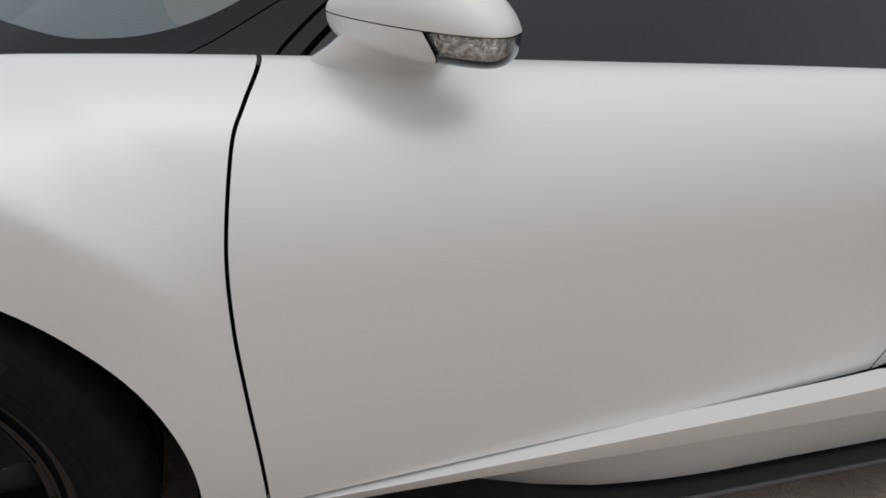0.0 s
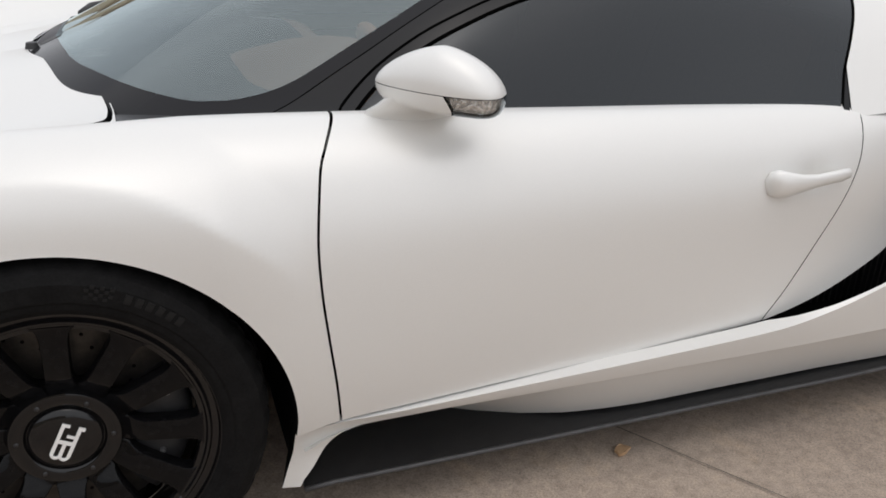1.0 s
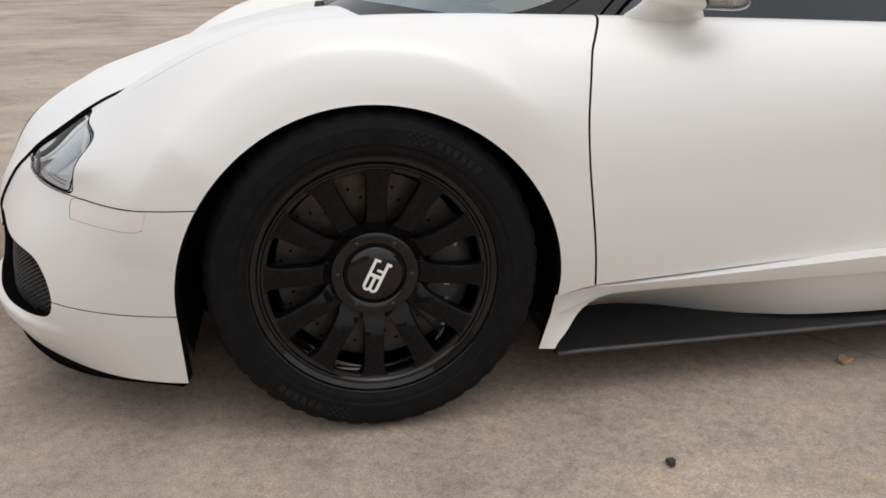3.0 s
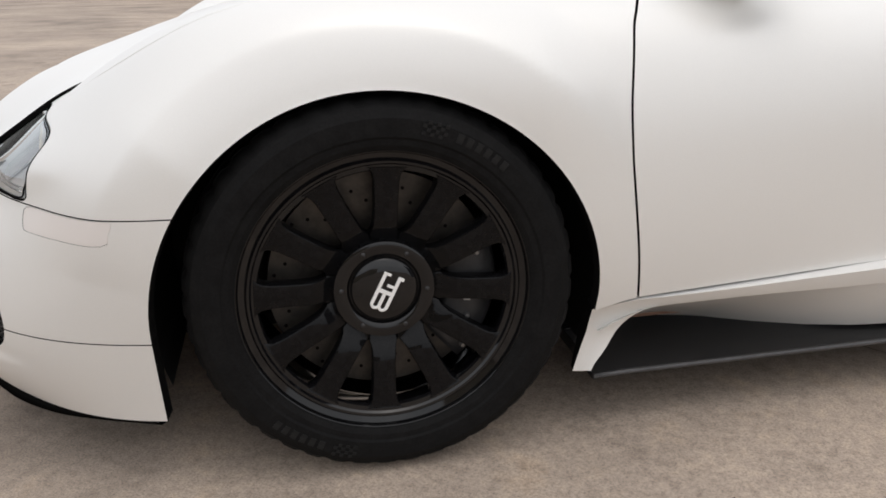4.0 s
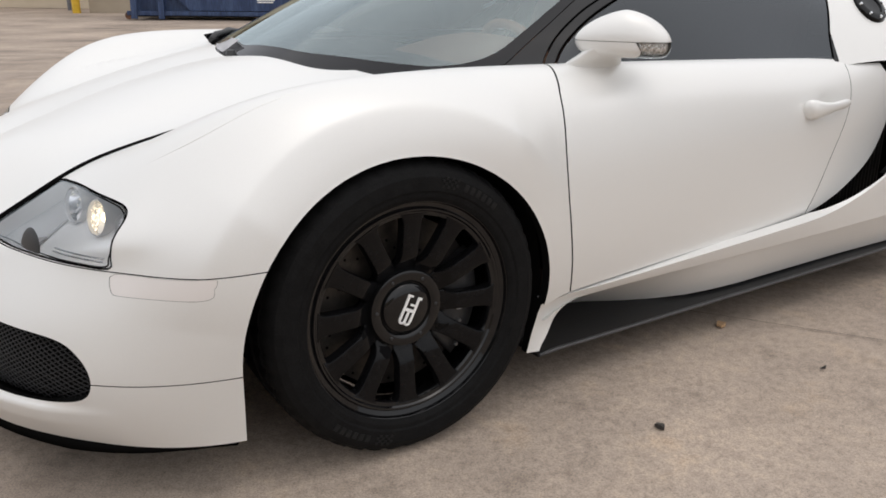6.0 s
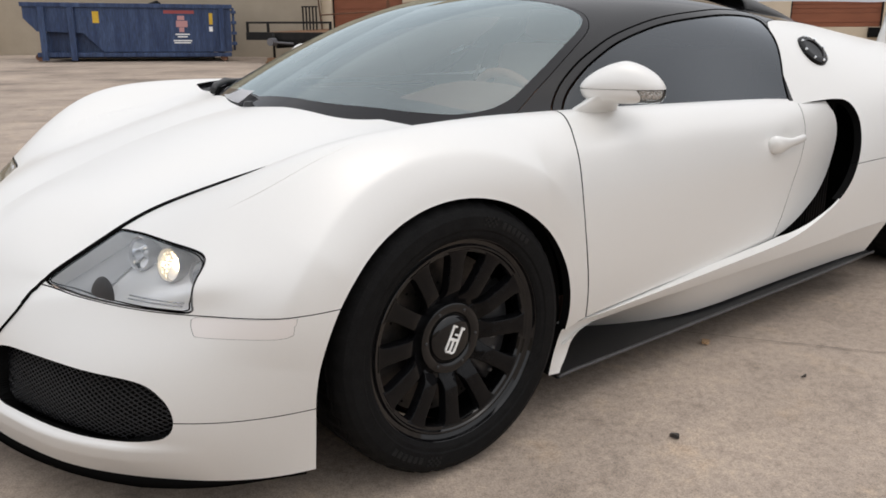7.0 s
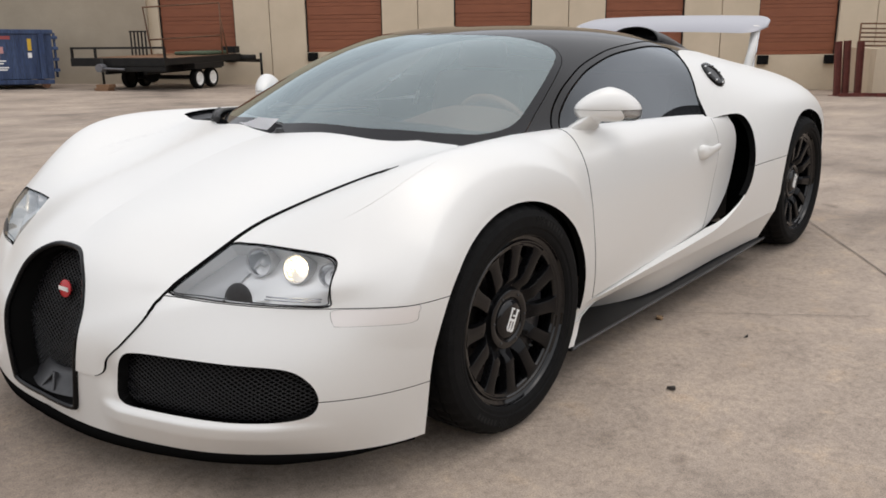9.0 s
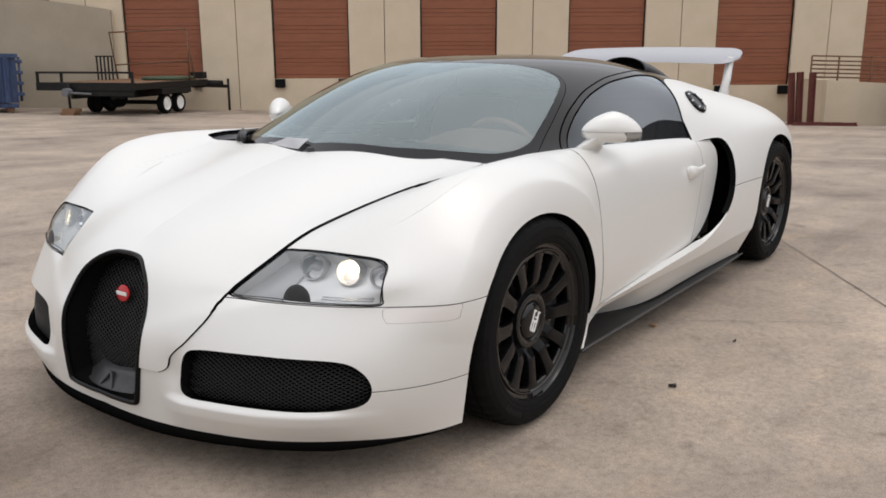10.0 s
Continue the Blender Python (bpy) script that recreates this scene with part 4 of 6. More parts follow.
MOUTH = both(outline([(.342, .357), (.375, .374), (.489, .377), (.609, .378), (.752, .373), (.807, .345), (.829, .302), (.818, .262), (.776, .244), (.69, .238), (.555, .239), (.44, .238), (.365, .239), (.335, .255), (.330, .30)], "yz", True, 6), below("x", -0.55))
SHOE_PTS = [(0, .583), (.055, .579), (.098, .565), (.138, .538), (.166, .503), (.186, .452), (.194, .40), (.191, .33), (.183, .27), (.170, .20), (.155, .182), (.08, .178), (0, .178)]
SHOE = both(sharp(np.concatenate([curve(SHOE_PTS, 6), curve([(-a, b) for a, b in SHOE_PTS[::-1]], 6)]), "yz"), below("x", -0.7))
MARKER = both(outline([(-.575, .5055), (-.50, .5055), (-.425, .5055), (-.430, .487), (-.440, .467), (-.52, .4665), (-.580, .4665), (-.590, .471), (-.588, .495)], "xz", True, 3), above("y", 0.6))
CABIN = sharp(np.concatenate([[(-.054, -.3)], curve([(-.054, 0), (-.04, .10), (0, .20), (.066, .32), (.111, .45), (.128, .55), (.134, .64), (.136, .72), (.16, .745), (.40, .752)], 6), [(.60, .755), (1.0, .757), (1.66, .735), (2.2, .70), (2.2, -.3)]]), "xy")
VENT_FRONT = sharp(np.concatenate([curve([(1.34, .27), (1.44, .312), (1.545, .333), (1.635, .354), (1.735, .386), (1.832, .425), (1.908, .482), (1.955, .57), (1.964, .64), (1.945, .70), (1.91, .75), (1.89, .90)], 8), [(0, .9), (0, .23)]]), "xz")

# side opening of the upper body: door, vent and belt
SILL_EDGE = [(.30, .262), (.385, .262), (.44, .272), (.48, .277), (.54, .277), (.73, .283), (1.02, .296), (1.256, .307), (1.41, .314), (1.50, .322), (1.60, .341), (1.70, .367), (1.80, .401), (1.90, .463), (1.978, .556), (2.022, .64), (2.033, .695), (2.012, .738), (1.95, .754), (1.80, .754), (1.66, .745)]
SIDE_OPEN = both(sharp(np.concatenate([curve(SILL_EDGE, 8), [(1.0, .752), (.55, .756), (.42, .765), (.0, .74), (-.5, .7), (-.5, .274)]]), "xz"), above("y", 0.5))
SIDE_GLASS = both(sharp(np.concatenate([curve([(.540, .81), (.617, .868), (.705, .918), (.789, .953), (.903, .990), (1.037, 1.019), (1.186, 1.042), (1.37, 1.056), (1.58, 1.063), (1.76, 1.052), (1.80, 1.035)], 8), curve([(1.80, 1.035), (1.775, .97), (1.735, .90), (1.70, .84), (1.672, .76)], 6), [(1.672, .70), (.50, .70)]]), "xz"), above("y", 0.45))
SCREEN_PTS = [(-.25, 0), (-.25, .30), (-.05, .50), (.12, .61), (.26, .672), (.35, .690), (.42, .684), (.52, .656), (.63, .630), (.747, .597), (.835, .562), (.880, .520), (.893, .475), (.874, .40), (.83, .28), (.79, .15), (.775, 0)]
SCREEN = both(sharp(np.concatenate([curve(SCREEN_PTS, 6), curve([(a, -b) for a, b in SCREEN_PTS[::-1]], 6)]), "xy"), below("x", 0.93))
CLEAR_PTS = [(0.0, 0), (.022, .15), (.05, .28), (.09, .375), (.165, .50), (.25, .588), (.325, .626), (.385, .640), (.45, .640), (.54, .622), (.65, .597), (.73, .574), (.80, .550), (.856, .520), (.876, .472), (.858, .38), (.815, .27), (.775, .15), (.760, 0)]
CLEAR = sharp(np.concatenate([curve(CLEAR_PTS, 6), curve([(a, -b) for a, b in CLEAR_PTS[::-1]], 6)]), "xy")
SPINE = sharp(np.concatenate([[(-1, -.2), (-1, 2.0), (1.40, 2.0)], [(1.682, .83), (1.71, .70)], curve([(1.806, .575), (1.86, .545), (2.0, .515), (2.3, .475), (2.7, .44), (3.1, .40), (3.3, .30), (3.35, -.2)], 6)]), "xy")
DOOR_FOOT = sharp([(.30, .0), (.30, .266), (.39, .266), (.44, .277), (.48, .282), (.74, .291), (1.03, .302), (1.30, .312), (1.46, .319), (2.2, .319), (2.2, .0)], "xz")
SKIRT = both(sharp(np.concatenate([curve([(.378, .05), (.388, .127), (.418, .170), (.446, .212), (.480, .240), (.512, .251), (.566, .254), (.70, .256), (.90, .256), (1.3, .258), (1.7, .258), (2.4, .258)], 6), [(2.4, .05)]]), "xz"), above("y", 0.5))

# -- front half --
f = low_body.faces
_, f = low_body.split(f, ARCH_F)
_, f = low_body.split(f, both(DOOR_FOOT, above("y", 0.5)))
scuttle_faces, f = low_body.split(f, both(CABIN, above("z", 0.6)))
scuttle_faces, _ = low_body.split(scuttle_faces, below("x", 0.62))
f, _ = low_body.split(f, below("x", 2.0))
shoe_faces, f = low_body.split(f, SHOE)
hood_faces, f = low_body.carve(f, both(HOOD_PLAN, lambda p: 2.6 * HOOD_FRONT(p)), 0.0075)
lamp_faces, f = low_body.carve(f, LAMP, 0.0035)
mouth_faces, f = low_body.split(f, MOUTH)
front, back = low_body.split(f, below("x", 0.38))
bumper_faces, wing_faces = low_body.carve(front, both(below("z", 0.508), below("x", -0.30)), 0.0022)
marker_faces, bumper_faces = low_body.carve(bumper_faces, MARKER, 0.0005)
corner, bumper_faces = low_body.split(bumper_faces, above("y", 0.80))
foot_faces, corner = low_body.carve(corner, below("z", 0.292), 0.0022)
bumper_faces = bumper_faces + corner + foot_faces
door_faces, wing_back = low_body.carve(back, lambda p: DOOR(p) * np.where(p[:, 0] > 1.2, 1.7, 1.0), 0.0048)
jamb_faces, wing_back = low_body.split(wing_back, above("x", 1.2))
jamb_faces, _ = low_body.split(jamb_faces, VENT_FRONT)
wing_faces = wing_faces + wing_back

panel("bonnet", low_body, hood_faces, PAINT, car, join=True, sink=-0.006, depth=0.03)
panel("scuttle", low_body, scuttle_faces, [FRIT, SEAL], car, "black scuttle under the windscreen", join=True, sink=0.012, depth=0.004)
panel("front_bumper", low_body, bumper_faces, PAINT, car, join=True, depth=0.03)
panel("side_marker", low_body, marker_faces, [AMBER, PAINT], car, "flush painted-over side marker", sink=0.0005, depth=0.003)
panel("front_wing", low_body, wing_faces, PAINT, car, depth=0.025)
doors = panel("door", low_body, door_faces, PAINT, car, depth=0.03)
panel("door_pillar", low_body, jamb_faces, PAINT, car, depth=0.03)

# -- upper body, sills and tail --
f = up_body.faces
_, f = up_body.split(f, SIDE_OPEN)
_, f = up_body.split(f, ARCH_R)
_, f = up_body.split(f, both(ARCH_F, above("y", 0.5)))
glass_faces, f = up_body.carve(f, SIDE_GLASS, 0.0048)
screen_faces, f = up_body.carve(f, SCREEN, 0.0025)
clear_faces, frit_faces = up_body.split(screen_faces, CLEAR)
_, f = up_body.split(f, SKIRT)
roof_faces, white_faces = up_body.carve(f, both(SPINE, above("z", 0.5)), 0.003)
upper_quarter, lower_quarter = up_body.carve(white_faces, both(above("z", 0.522), above("y", 0.4)), 0.0025)
surround_faces, roof_faces = up_body.carve(roof_faces, lambda p: SIDE_GLASS(p) - 0.019, 0.004)
panel("window_surround", up_body, surround_faces, BLACK_PAINT, car)
panel("roof", up_body, roof_faces, BLACK_PAINT, car, "gloss black roof and spine", join=True)
panel("windscreen", up_body, clear_faces, [SCREEN_GLASS, SCREEN_GLASS], car, "curved clear windscreen", join=True, depth=0.001)[0].visible_shadow = False
panel("screen_border", up_body, frit_faces, [FRIT, SEAL], car, "black windscreen border", join=True, depth=0.004)
for ob in panel("side_window", up_body, glass_faces, [TINTED, SEAL], car, "dark tinted side window", depth=0.002, sink=0.004):
    ob.visible_shadow = False
panel("rear_quarter", up_body, upper_quarter, [PAINT, PIT], car, depth=0.03)
panel("sill", up_body, lower_quarter, PAINT, car, depth=0.03, ledge=lambda p: p[2] < 0.47 and 0.41 < p[0] < 1.82 and p[1] > 0.6 and p[2] > 0.24)

FOOT_Y = (.72, .70, .69, .718, .773, .815, .843, .855, .860, .858, .856, .862, .87)
# hollow flanks under the sills, the flat black blades below them, under-tray, splitter, wheel wells
for s in (-1, 1):
    hollow = bmesh.new()
    rows = []
    for x in np.linspace(.40, 2.24, 60):
        top = float(np.interp(x, (.40, .45, .52, 1.3, 2.24), (.215, .24, .258, .262, .262)))
        foot_y = float(np.interp(x, (.40, .50, .60, .70, .80, .90, 1.0, 1.1, 1.2, 1.4, 1.7, 2.05, 2.24), FOOT_Y))
        bow = float(np.interp(x, (.5, 1.0), (.92, 1.0)))
        line = []
        for t in np.linspace(0, 1, 14):
            z = top + (.131 - top) * t
            end = 2.185 + (z - .13) * .5
            line.append(hollow.verts.new((x if x < 2.0 else 2.0 + (x - 2.0) / .24 * (end - 2.0), s * (.919 + (foot_y - .919) * t ** bow), z)))
        rows.append(line)
    for a, b in zip(rows, rows[1:]):
        for k in range(13):
            hollow.faces.new((a[k], a[k + 1], b[k + 1], b[k]))
    bmesh.ops.recalc_face_normals(hollow, faces=hollow.faces)
    part("hollow_flank", smooth(hollow), PAINT, car)
    blade = bmesh.new()
    rows = []
    for x in np.linspace(.40, 2.22, 40):
        rim = float(np.interp(x, (.375, .46, 1.7, 2.0, 2.24), (.902, .893, .893, .888, .88)))
        z = .113 + .005 * (x - .4)
        rows.append([blade.verts.new((x, s * y, h)) for y, h in ((.55, .133), (.80, .131), (rim - .01, z + .001), (rim, z - .001), (rim + .001, z - .006), (rim - .006, z - .010), (.55, z - .010))])
    for a, b in zip(rows, rows[1:]):
        for k in range(6):
            blade.faces.new((a[k], a[k + 1], b[k + 1], b[k]))
    blade.faces.new(rows[0])
    blade.faces.new(rows[-1])
    bmesh.ops.recalc_face_normals(blade, faces=blade.faces)
    part("side_skirt", smooth(blade, 35), SKIRT_BLACK, car, "flat charcoal black side skirt blade")
    edge = [(.40, s * .899, .110)] + [(x, s * .894, .110 + .005 * (x - .4)) for x in np.linspace(.46, 1.7, 8)] + [(2.0, s * .889, .118), (2.24, s * .881, .119)]
    part("skirt_edge", tube(edge, 0.0055, 6), EDGE_GREY, car)
    for x0, r, out in ((0.0, 0.40, 0.895), (2.71, 0.42, 0.84)):
        bm = bmesh.new()
        ring = [(x0 + r * math.cos(a), 0.32 + r * math.sin(a)) for a in np.linspace(-0.35, math.pi + 0.35, 40)]
        inner = [bm.verts.new((x, s * 0.52, z)) for x, z in ring]
        outer = [bm.verts.new((x, s * out, z)) for x, z in ring]
        for k in range(len(ring) - 1):
            bm.faces.new((inner[k], inner[k + 1], outer[k + 1], outer[k]))
        bm.faces.new(inner)
        part("wheel_well", bm, LINER, car)
for name, lo, hi in (("under_tray", (-.70, -.60, .12), (-.43, .60, .145)), ("under_tray", (-.43, -.52, .12), (3.2, .52, .15)), ("floor_pan", (.43, -.60, .12), (2.16, -.525, .15)), ("floor_pan", (.43, .525, .12), (2.16, .60, .15)),
                     ("firewall", (.45, -.80, .29), (.47, .80, .76)), ("rear_firewall", (1.98, -.66, .152), (2.0, .66, .74)), ("door_lining", (.475, -.78, .29), (1.60, -.76, .70)), ("door_lining", (.475, .76, .29), (1.60, .78, .70))):
    part(name, box(lo, hi), LINER, car)
lip_line = curve([(-.933, 0, .121), (-.914, .233, .121), (-.852, .455, .124), (-.755, .645, .124), (-.600, .819, .122), (-.405, .915, .117)], 10)
bm = bmesh.new()
full = [(x, y, z) for x, y, z in lip_line[::-1]] + [(x, -y, z) for x, y, z in lip_line[1:]]
rows = []
for x, y, z in full:
    inward = float(np.interp(abs(y), (0.6, 0.85), (0.10, 0.015)))
    inx, iny = x + inward, y * (1 - inward)
    thin = float(np.interp(abs(y), (0.72, 0.925), (1.0, 0.3)))
    rows.append([bm.verts.new(c) for c in ((x + .006, y * .993, z + .020), (x - .003, y * 1.002, z + .012), (x + .004, y * .998, z + .012 - .030 * thin), (inx, iny, z + .012 - .030 * thin), (inx, iny, z + .020))])
for a, b in zip(rows, rows[1:]):
    for k in range(4):
        bm.faces.new((a[k], a[k + 1], b[k + 1], b[k]))
part("splitter", smooth(bm, 40), PIT, car, "satin black front splitter")
tail = bmesh.new()
end = [tuple(p) for p in np.array([line[-1] for line in UPPER_BODY])]
ring = [tail.verts.new((x, -w, z)) for x, w, z in end] + [tail.verts.new((x, w, z)) for x, w, z in end[:0:-1]]
tail.faces.new(ring)
part("rear_panel", tail, SATIN_BLACK, car, "satin black rear panel")


# -- side vents --
def vent(s):
    bm = bmesh.new()
    back = [[bm.verts.new((x, s * y, z)) for x, y in ((1.34, .755), (1.80, .715), (2.10, .66))] for z in (.20, .42, .60, .78)]
    back.insert(0, [bm.verts.new((x, s * y, .20)) for x, y in ((1.34, .885), (1.80, .88), (2.10, .85))])
    for a, b in zip(back, back[1:]):
        for k in range(2):
            bm.faces.new((a[k], a[k + 1], b[k + 1], b[k]))
    v = part("side_vent", bm, LINER, car, "black curved side air intake")
    for k in range(24):
        x = 1.62 + 0.019 * k
        part("slat", box((x, s * .735 - .012, .25), (x + .005, s * .735 + .012, .735)), GRILLE, v)


vent(-1)
vent(1)


# -- lamps --
def depth_fit(pts):
    """x of the nose as a smooth function of y and z, from the sheet's own points."""
    y, z = pts[:, 1], pts[:, 2]
    a = np.stack([np.ones(len(y)), y, y * y, y ** 3, z, z * z, y * z], 1)
    c = np.linalg.lstsq(a, pts[:, 0], rcond=None)[0]
    return lambda y, z: float(np.dot(c, (1, y, y * y, y ** 3, z, z * z, y * z)))


lamp_x = depth_fit(low_body.p[sorted({i for f in lamp_faces for i in f})])


def depth_near(pts):
    """x of the nose at y and z, from the nearest of the sheet's own points."""
    def at(y, z):
        d = (pts[:, 1] - y) ** 2 + (pts[:, 2] - z) ** 2
        k = np.argpartition(d, 6)[:6]
        w = 1 / (d[k] + 2e-5)
        return float((pts[k, 0] * w).sum() / w.sum())
    return at


mouth_x = depth_near(low_body.p[sorted({i for f in mouth_faces for i in f})])


def half_dome(r, high):
    """Upper half of a shallow dome that faces -y turned to +y."""
    bm = bmesh.new()
    rings = []
    for k in range(8):
        t = k / 7
        rings.append([bm.verts.new((r * math.sin(t * math.pi / 2) * math.cos(a), high * math.cos(t * math.pi / 2), 1.1 * r * math.sin(t * math.pi / 2) * math.sin(a))) for a in np.linspace(0, math.pi, 20)])
    for a, b in zip(rings, rings[1:]):
        for k in range(19):
            bm.faces.new((a[k], a[k + 1], b[k + 1], b[k]))
    bmesh.ops.remove_doubles(bm, verts=bm.verts, dist=1e-5)
    return smooth(bm)


def headlamp(s, lens):
    lens.visible_shadow = False
    shell = panel("housing", low_body, lamp_faces, [SILVER, SILVER], lens, "silver lamp housing", sides=(s,), sink=0.05, depth=-0.045)[0]
    frame_pts = curve([(.409, .519), (.430, .567), (.464, .614), (.52, .622), (.60, .625), (.70, .624), (.754, .620), (.780, .612), (.793, .600), (.798, .579), (.802, .556), (.806, .533), (.805, .517), (.75, .516), (.65, .516), (.52, .516)], 5, True)
    part("frame", tube([(lamp_x(y, z) + 0.003, s * y, z) for y, z in frame_pts], 0.0016, 6, True), SEAL, lens)
    way = Vector((-0.93, s * 0.30, 0.2)).normalized()
    turn = way.to_track_quat("Y", "Z").to_matrix().to_4x4()
    for y, z, r, lit in ((.566, .584, .036, False), (.682, .581, .036, True), (.768, .573, .028, False)):
        at = Matrix.Translation((lamp_x(y, z) + 0.050, s * y, z)) @ turn
        # a deep reflector bowl with a bright rim, and the lamp at its bottom
        bowl = part("reflector", lathe([(r * 0.30, -0.030), (r * 0.62, -0.024), (r * 0.84, -0.010), (r * 0.93, 0.004)], 40), FACETS if lit else CHROME, lens)
        bowl.matrix_basis = at
        rim = part("bezel", lathe([(r * 0.93, 0.004), (r * 0.97, 0.011), (r * 1.04, 0.012), (r * 1.09, 0.005), (r * 1.11, -0.03)], 40), SATIN_GREY, lens)
        rim.matrix_basis = at
        ball = part("projector", lathe([(0, -0.002), (r * 0.20, -0.005), (r * 0.36, -0.013), (r * 0.45, -0.026)], 32), LIT if lit else LAMP_GLASS, lens, "lit warm projector lamp" if lit else "")
        ball.matrix_basis = at
    part("washer_cover", half_dome(.042, .006), SATIN_BLACK, lens, "black washer cover").matrix_basis = Matrix.Translation((lamp_x(.606, .516) + 0.002, s * .606, .515)) @ turn
    panel("housing_trim", low_body, trim_faces, [SATIN_GREY, SATIN_GREY], lens, "grey inner lamp trim", sides=(s,), sink=0.044, depth=0.004)
    for k, z in enumerate((.522, .528)):
        part("reflector_bar", tube([(lamp_x(y, z) + 0.012, s * y, z) for y in np.linspace(.665, .79, 8)], 0.002, 6), CHROME, lens)


trim_faces, _ = low_body.split(lamp_faces, lambda p: p[:, 1] - .52 - (p[:, 2] - .515) * .35)
for s, lens in zip((-1, 1), panel("headlamp", low_body, lamp_faces, [LENS, SEAL], car, "clear headlamp with a lit projector", depth=0.004)):
    headlamp(s, lens)


def lattice(name, field, where, pitch, slope, y0, y1, z0, z1, parent, label, sides, thick):
    """Diamond mesh: two sets of slanted wires over the area where the field is below 0."""
    bm = bmesh.new()
    for s in sides:
        for lean in (-1, 1):
            for k in range(int((y1 - y0 + (z1 - z0) / slope) / pitch) + 2):
                start = y0 - (z1 - z0) / slope + k * pitch
                zs = np.arange(z0, z1, 0.006)
                ys = start + ((zs - z0) if lean > 0 else (z1 - zs)) / slope
                inside = (field(np.stack([np.full(len(zs), -0.8), np.abs(ys), zs], 1)) < 0.004) & (ys > y0 - 0.003)
                run = []
                for y, z, ok in zip(list(ys) + [0], list(zs) + [0], list(inside) + [False]):
                    if ok:
                        run.append((where(abs(y), z), s * y, z))
                    else:
                        if len(run) > 1:
                            add_tube(bm, [run[0]] + run[3:-1:4] + [run[-1]], thick, 4)
                        run = []
    return part(name, bm, GRILLE, parent, label)


# closed black wells: the shade behind the mesh is put into their colour
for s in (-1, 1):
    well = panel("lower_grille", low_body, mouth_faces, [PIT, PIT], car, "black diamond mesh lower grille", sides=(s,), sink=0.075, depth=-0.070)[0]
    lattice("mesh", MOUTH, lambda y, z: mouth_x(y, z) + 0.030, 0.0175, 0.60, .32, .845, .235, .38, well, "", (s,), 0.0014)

# horseshoe grille
shoe_fit = depth_near(low_body.p[sorted({i for f in shoe_faces for i in f})])
shoe_x = lambda y, z: shoe_fit(abs(y), z)
shoe_line = np.concatenate([curve(SHOE_PTS, 6), curve([(-a, b) for a, b in SHOE_PTS[::-1]], 6)[1:-1]])
ring = part("horseshoe_grille", tube([(shoe_x(y, z) - 0.001 - 0.03 * max(0, 0.26 - z), y, z) for y, z in shoe_line], 0.0085, 10, True), GLOSS_BLACK, car, "black horseshoe radiator grille")
bm = bmesh.new()
rows = []
for y, z in shoe_line:
    rows.append([bm.verts.new((shoe_x(y, z) + d, y * k, .38 + (z - .38) * k)) for d, k in ((-.004, 1.0), (.03, .93), (.075, .86), (.10, .84))])
for a, b in zip(rows, rows[1:] + rows[:1]):
    for k in range(3):
        bm.faces.new((a[k], a[k + 1], b[k + 1], b[k]))
bm.faces.new([r[3] for r in rows])
bmesh.ops.recalc_face_normals(bm, faces=bm.faces)
part("funnel", smooth(bm, 40), PIT, ring)
inner = sharp([(y * .88, .38 + (z - .38) * .88) for y, z in shoe_line], "yz")
lattice("mesh", inner, lambda y, z: shoe_x(y, z) + 0.062, 0.0190, 0.72, -.19, .19, .185, .575, ring, "", (1,), 0.0017)
part("badge", lathe([(0, -0.004), (.024, -0.003), (.029, -0.001), (.029, 0.002), (0, 0.002)], 40, "x"), RED, ring, "small red enamel oval badge").matrix_basis = pose(-.834, 0, .463, 0, 14, 0) @ Matrix.Diagonal((1, 1.06, .86, 1))
part("badge_bar", box((-.8405, -.024, .458), (-.8375, .024, .469)), WHITE, ring, "pale bar on the badge")
# a grey smoked tray stands at the foot of the grille, with a fin in its middle
bm = bmesh.new()
rows = []
for y in np.linspace(-.158, .158, 17):
    bend = .045 * (y / .15) ** 2
    rows.append([bm.verts.new((x + bend, y, z)) for x, z in ((-.930, .190), (-.918, .195), (-.893, .222), (-.880, .246 + .012 * abs(y) / .15), (-.874, .244), (-.886, .216), (-.914, .186))])
for a, b in zip(rows, rows[1:]):
    for k in range(6):
        bm.faces.new((a[k], a[k + 1], b[k + 1], b[k]))
part("grille_tray", smooth(bm, 40), TRAY, ring, "smoked grey tray at the foot of the grille")
for s in (-1, 1):
    part("tray_fin", box((-.004, -.005, -.03), (.016, .005, .026), .003, pose(-.908, s * .016, .212, s * 32, 30, 0)), TRAY, ring)


